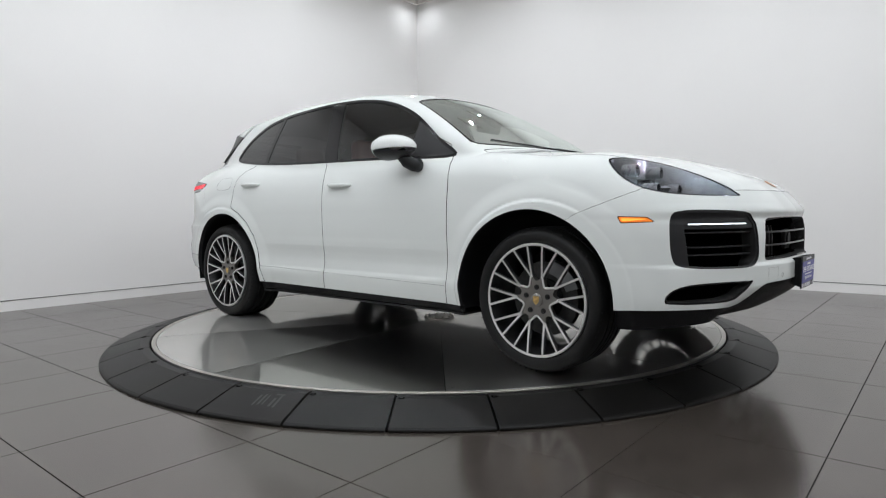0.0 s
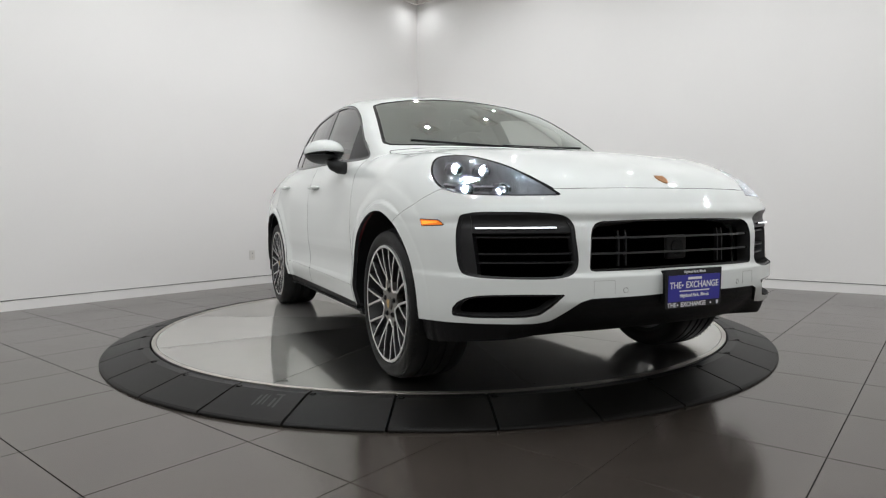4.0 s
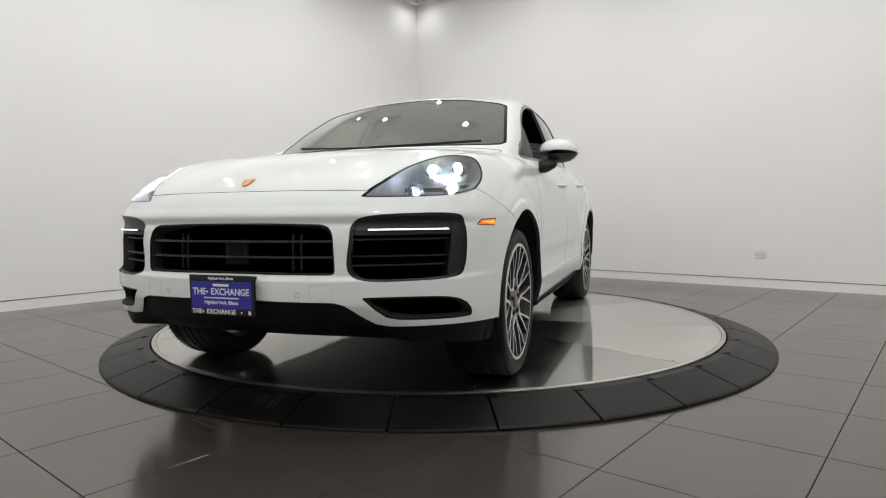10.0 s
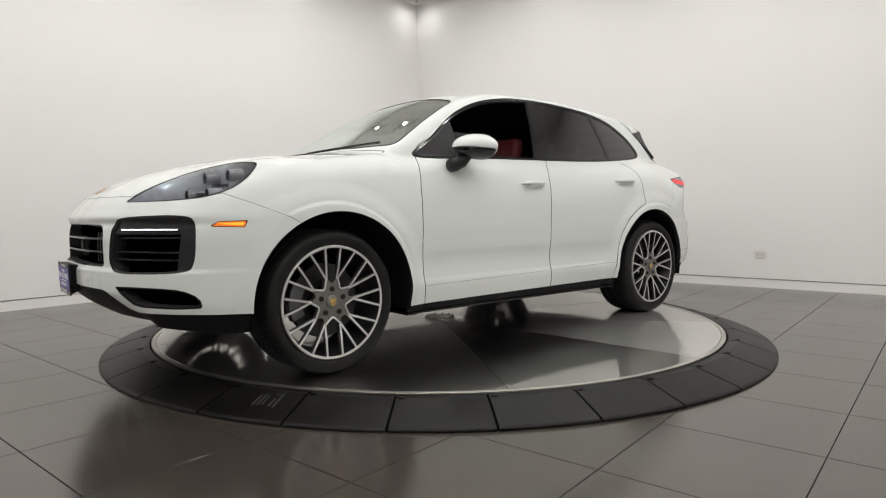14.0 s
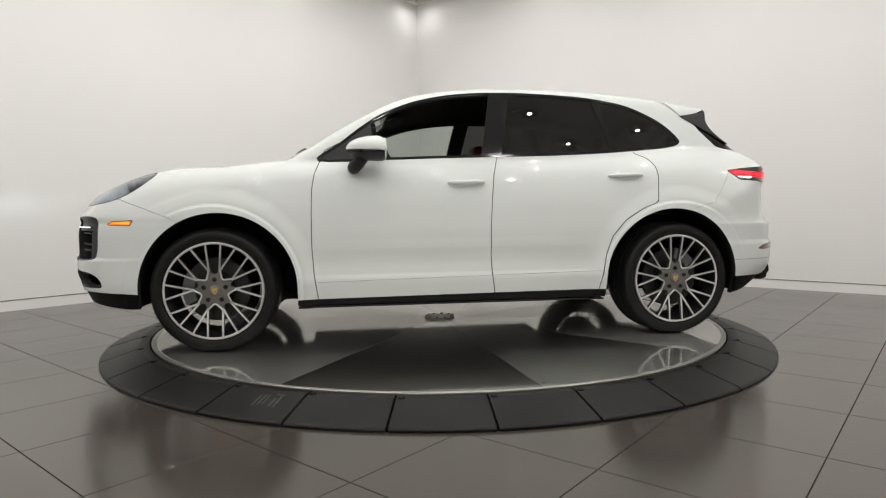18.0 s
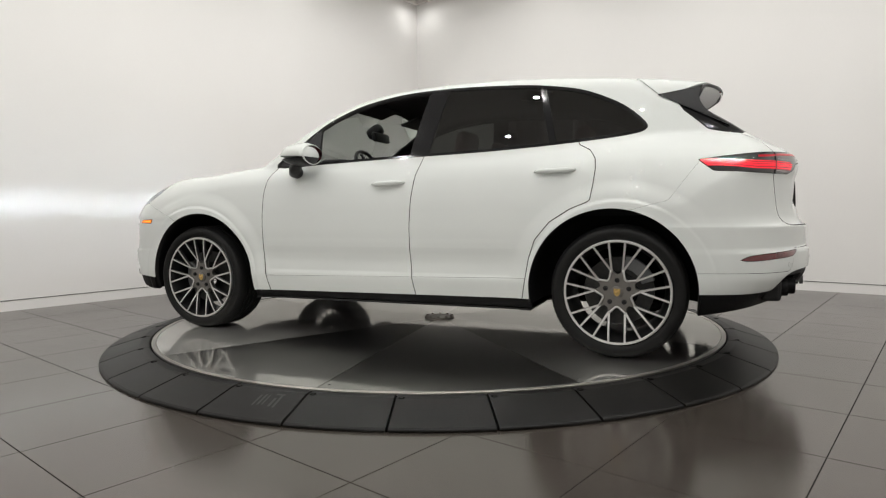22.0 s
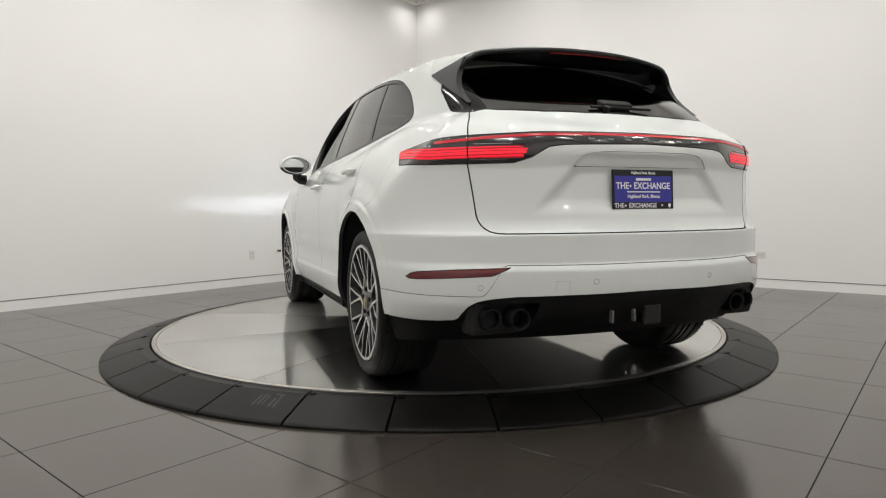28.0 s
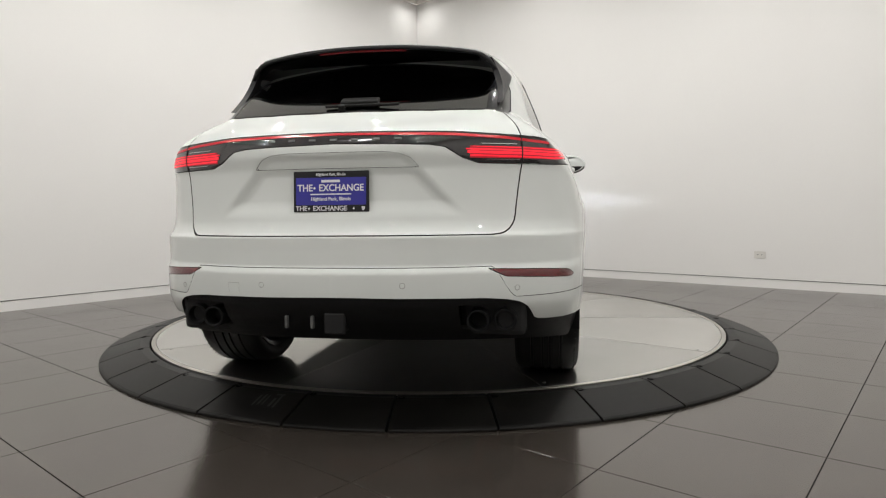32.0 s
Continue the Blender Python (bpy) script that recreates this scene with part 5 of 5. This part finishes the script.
def side_blade(s):
    """A thin black fin that carries the spoiler's end down along the rear window."""
    nu, nv = 14, 9
    outer, inner = [], []
    for i in range(nu):
        u = i / (nu - 1)
        xu, zu = -1.635 - .222 * u, 1.466 + .042 * u
        xl, zl = -1.635 - .375 * u, 1.462 - .186 * u
        for j in range(nv):
            v = j / (nv - 1)
            x = xu + (xl - xu) * v + .062 * u ** 2 * math.sin(math.pi * v)
            z = zu + (zl - zu) * v
            y = min(flank_y(x, z), .655) + .004
            outer.append((x, s * y, z))
            inner.append((x, s * (y - .006 - .020 * u), z))
    n = len(outer)
    q = lambda i, j: i * nv + j
    faces = []
    for i in range(nu - 1):
        for j in range(nv - 1):
            f = (q(i, j), q(i + 1, j), q(i + 1, j + 1), q(i, j + 1))
            faces += [f, tuple(k + n for k in f[::-1])]
        for j in (0, nv - 1):
            faces.append((q(i, j), q(i + 1, j), q(i + 1, j) + n, q(i, j) + n))
    for j in range(nv - 1):
        faces.append((q(nu - 1, j), q(nu - 1, j + 1), q(nu - 1, j + 1) + n, q(nu - 1, j) + n))
    bm = bmesh.new()
    me = mesh_of("side_blade", outer + inner, faces, SATIN_BLACK)
    bm.from_mesh(me)
    bmesh.ops.recalc_face_normals(bm, faces=bm.faces)
    bm.to_mesh(me)
    bm.free()
    part("side_blade", soften(me, 35), None, spoiler, "satin black side blade")


for s in (1, -1):
    side_blade(s)
lip = [(spoiler_edge(y) + .004, y, crown(spoiler_edge(y), y) - .013) for y in np.linspace(-.585, .585, 41)]
part("spoiler_lip", sweep(lip, .010, 8), SATIN_BLACK, spoiler, "black trailing lip", smooth=True)
third = [(spoiler_edge(y) + .004, y, crown(spoiler_edge(y), y) - .027) for y in np.linspace(-.2, .2, 9)]
part("high_brake_light", sweep(third, .005, 6), REFLECTOR, spoiler, "unlit red high brake light")

wiper = part("rear_wiper", box(.050, .165, .020, .008, m=pose(-2.140, -.035, glass_z(-2.140, -.035) + .010, 0, -31)), TYRE, car, "black rear wiper")
part("wiper_blade", box(.012, .32, .012, .004, m=pose(-2.165, -.05, glass_z(-2.165, -.05) + .008, 0, -31)), TYRE, wiper)
part("wiper_hinge", tube(.014, .024, 16, pose(-2.178, .035, glass_z(-2.178, .035) + .008, 0, -31)), TYRE, wiper)

# ---- exhausts, hitch ----
for s in (1, -1):
    part("exhaust_pocket", box(.10, .26, .15, .02, m=pose(-2.215, s * .603, .394)), DARK, car)
    for y in (.550, .652):
        part("exhaust_pipe", lathe([(.034, -.10), (.034, .018), (.037, .022), (.043, .022), (.045, .016), (.045, -.10)], 32, pose(-2.325 + (y - .55) * .45, s * y, .388, 0, -90)), CLADDING, car, "black round exhaust tailpipe")
hitch = part("tow_hitch", box(.10, .075, .075, .006, m=pose(-2.375, -.005, .385)), CLADDING, car, "black square tow hitch receiver")
part("hitch_cover", box(.02, .085, .085, .008, m=pose(-2.428, -.005, .385)), SATIN_BLACK, hitch)
for y in (.085, .19):
    part("tow_loop", box(.02, .012, .05, .003, m=pose(-2.43, y, .388)), BADGE, hitch)
part("rear_silencer", box(.30, 1.1, .14, .05, m=pose(-2.0, 0, .36)), DARK, car, "dark exhaust silencer under the tail")

# ---- door mirrors ----
for s in (1, -1):
    bm = bmesh.new()
    bmesh.ops.create_uvsphere(bm, u_segments=40, v_segments=28, radius=1)
    for v in bm.verts:
        x, y, z = v.co
        fx = .195 * abs(x) ** .9 if x > 0 else -.050 * abs(x)
        v.co = Vector((.475 + fx + z * .012, s * (1.005 + .118 * y - .02 * z), 1.192 + .074 * (z - .12 * x * abs(x)) + .010 * y))
    top = bm.copy()
    for b, keep_up in ((top, True), (bm, False)):
        bmesh.ops.bisect_plane(b, geom=b.verts[:] + b.edges[:] + b.faces[:], plane_co=(.475, s, 1.172 + (.0015 if keep_up else -.0015)), plane_no=(0.05, 0, -1 if keep_up else 1), clear_outer=True)
    cap = part("mirror_cap", top, PAINT, car, "white door mirror cap", smooth=True)
    lower = part("mirror_housing", bm, SATIN_BLACK, car, "black lower half of the door mirror", smooth=True)
    foot = sweep([(.625, s * .905, 1.085), (.622, s * .945, 1.088), (.600, s * .975, 1.105), (.570, s * .985, 1.140), (.555, s * .985, 1.165)], [.040, .040, .038, .034, .036], 16)
    part("mirror_foot", foot, SATIN_BLACK, lower, smooth=True)
    face = lathe([(0, .001), (.92, .001), (.97, -.004)], 40)
    face.transform(Matrix.LocRotScale((.4405, s * 1.004, 1.190), Euler((0, radians(-94), s * radians(-9))), (.058, .098, 1)))
    part("mirror_glass", face, MIRROR, lower, "mirror glass")
    rim = lathe([(.96, .002), (1.02, .003), (1.05, -.003), (1.04, -.02)], 40)
    rim.transform(Matrix.LocRotScale((.441, s * 1.004, 1.190), Euler((0, radians(-90), 0)), (.062, .104, 1)))
    part("mirror_rim", rim, PAINT, lower, smooth=True)

# ---- door handles ----
for s in (1, -1):
    for x0, x1, z, name in ((.052, -.172, .994, "front_door"), (-.988, -1.220, 1.036, "rear_door")):
        pts, rad = [], []
        for k in range(13):
            t = k / 12
            x = x0 + (x1 - x0) * t
            zz = z + .006 * (t - .3)
            y = .90
            for _ in range(1):
                lo, hi = .6, 1.1
                for _ in range(30):
                    mid = (lo + hi) / 2
                    lo, hi = (mid, hi) if skin(np.array([x]), np.array([mid]), np.array([zz]))[0] < 0 else (lo, mid)
                y = lo
            lift = .026 * min(1, 4 * t, 4 * (1 - t)) ** .5
            pts.append((x, s * (y + lift), zz))
            rad.append(.007 + .011 * min(1, 5 * t, 5 * (1 - t)))
        part("handle", sweep(pts, rad, 12, .85), PAINT, doors[name, s], "white bar handle", smooth=True)

# ---- fuel flap joint on the right rear wing ----
flap = smooth_poly([(-1.40, 1.015), (-1.40, 1.085), (-1.44, 1.105), (-1.56, 1.10), (-1.60, 1.06), (-1.57, 1.015)], 4)
pts = []
for x, z in list(flap) + [flap[0]]:
    lo, hi = .6, 1.1
    for _ in range(30):
        mid = (lo + hi) / 2
        lo, hi = (mid, hi) if skin(np.array([x]), np.array([mid]), np.array([z]))[0] < 0 else (lo, mid)
    pts.append((x, -lo, z))
part("fuel_flap_joint", sweep(pts, .0011, 4), ALLOY_GREY, car)


# ---- cabin ----
def seat(x, y, w):
    ob = new("seat")
    ob.parent = car
    ob.matrix_basis = pose(x, y, .42)
    ob["label"] = "red leather seat with black trim"
    part("cushion", box(.52, w, .18, .06, 3, pose(.02, 0, .12, 0, -6)), LEATHER, ob, smooth=True)
    part("backrest", box(.16, w, .64, .065, 3, pose(-.26, 0, .44, 0, -14)), LEATHER, ob, smooth=True)
    part("headrest", box(.10, .26, .18, .045, 3, pose(-.37, 0, .845, 0, -10)), LEATHER, ob, smooth=True)
    for dy in (-.06, .06):
        part("headrest_post", tube(.007, .10, 8, pose(-.355, dy, .735, 0, -10)), CHROME, ob)
    return ob


for y in (.38, -.38):
    seat(-.02, y, .50)
    seat(-.80, y * .8, .50)
dash = part("dashboard", box(.42, 1.46, .26, .07, 3, pose(.74, 0, 1.02, 0, 6)), TRIM_CLOTH, car, "black dashboard", smooth=True)
part("instrument_hood", box(.20, .36, .07, .03, 3, pose(.58, .38, 1.165)), TRIM_CLOTH, dash, smooth=True)
part("dash_screen", box(.015, .32, .13, .006, m=pose(.545, 0, 1.06, 0, -12)), GLOSS_BLACK, dash)
wheel_ring = part("steering_wheel", lathe([(.178 + .014 * math.cos(2 * math.pi * k / 10), .014 * math.sin(2 * math.pi * k / 10)) for k in range(10)], 40, pose(.35, .38, 1.105, 0, -62), close=True), SATIN_BLACK, car, "black leather steering wheel", smooth=True)
part("steering_hub", tube(.06, .05, 20, pose(.37, .38, 1.10, 0, -62), bevel=.01), SATIN_BLACK, wheel_ring)
for a in (0, 90, 180):
    part("steering_spoke", box(.10, .03, .014, .005, m=pose(.36, .38, 1.103, 0, -62) @ pose(0, 0, 0, 0, 0, a) @ pose(.11, 0, 0)), SATIN_BLACK, wheel_ring)
part("inside_mirror", box(.035, .25, .075, .015, 3, pose(.47, 0, 1.405, 0, 10)), SATIN_BLACK, car, "black inside mirror", smooth=True)
part("mirror_mount", box(.13, .10, .09, .03, 3, pose(.52, 0, 1.455, 0, 30)), SATIN_BLACK, car, smooth=True)
part("centre_console", box(.95, .26, .30, .05, 3, pose(.15, 0, .58)), TRIM_CLOTH, car, smooth=True)
for s in (1, -1):
    part("sun_visor", box(.16, .36, .02, .008, m=pose(.30, s * .35, 1.545, 0, 18)), TRIM_CLOTH, car)

# ---- windscreen wipers ----
for y0, y1 in ((.62, -.05), (.02, -.60)):
    pts = []
    for t in np.linspace(0, 1, 9):
        y = y0 + (y1 - y0) * t
        x = 1.055 - .19 * (abs(y) / .75) ** 2 + .004 - .012 * t
        pts.append((x, y, float(roof_z(np.array([x]), np.array([y]))[0]) + .001))
    part("wiper", sweep(pts, .0040, 6), SATIN_BLACK, car, "black windscreen wiper")
cowl = [(1.088 - .17 * (abs(y) / .75) ** 2.2, y, 1.168 - .02 * (abs(y) / .75) ** 2) for y in np.linspace(-.74, .74, 25)]
part("cowl_strip", sweep(cowl, .020, 8, .5), SATIN_BLACK, car, "black cowl strip at the foot of the windscreen", smooth=True)

# ---- floor tiles, last ----
TX, TY, X0, Y0 = .595, .592, -1.113, -1.541
tile_me = mesh_from(box(TX - .0046, TY - .0046, .010, .0004, 1, pose(0, 0, -.005)), "tile", TILE)
i0, i1 = math.ceil((BACK - X0) / TX - .5), math.floor((RIGHT - X0) / TX + .5)
j0, j1 = math.ceil((NEAR - Y0) / TY - .5), math.floor((LEFT - Y0) / TY + .5)
for i in range(i0, i1 + 1):
    for j in range(j0, j1 + 1):
        x, y = X0 + (i + .5) * TX, Y0 + (j + .5) * TY
        wx, wy = x * math.cos(radians(TURN)) - y * math.sin(radians(TURN)), x * math.sin(radians(TURN)) + y * math.cos(radians(TURN))
        if math.hypot(wx, wy) < 1.75 or not (BACK < x - .3 and x - .3 < RIGHT and NEAR < y and y - .3 < LEFT):
            continue
        part("tile", tile_me, None, floor, at=pose(x, y, FLOOR))


# ---- motion of the turning things ----
def motions():
    # heading of the car, degrees from world x, at each time
    TURNS = [(0.0, -40.90), (0.5, -41.15), (1.0, -42.91), (1.5, -46.18), (2.0, -49.86), (2.5, -53.73), (3.5, -61.51), (5.5, -76.31), (7.0, -87.31), (8.5, -98.54), (10.0, -109.93), (11.5, -121.43), (13.0, -132.96), (14.5, -144.45), (16.5, -160.16), (18.0, -171.90), (19.5, -183.44), (21.0, -194.78), (22.5, -206.22), (24.0, -218.07), (25.5, -229.97), (27.5, -245.49), (29.0, -256.74), (30.5, -268.17), (32.0, -279.88)]
    walk(car, [(t, pose(0, 0, 0, 0, 0, a) @ pose(0.0160, -0.0051, 0)) for t, a in TURNS])
    walk(disc, [(t, pose(0, 0, 0, 0, 0, a)) for t, a in TURNS])


motions()
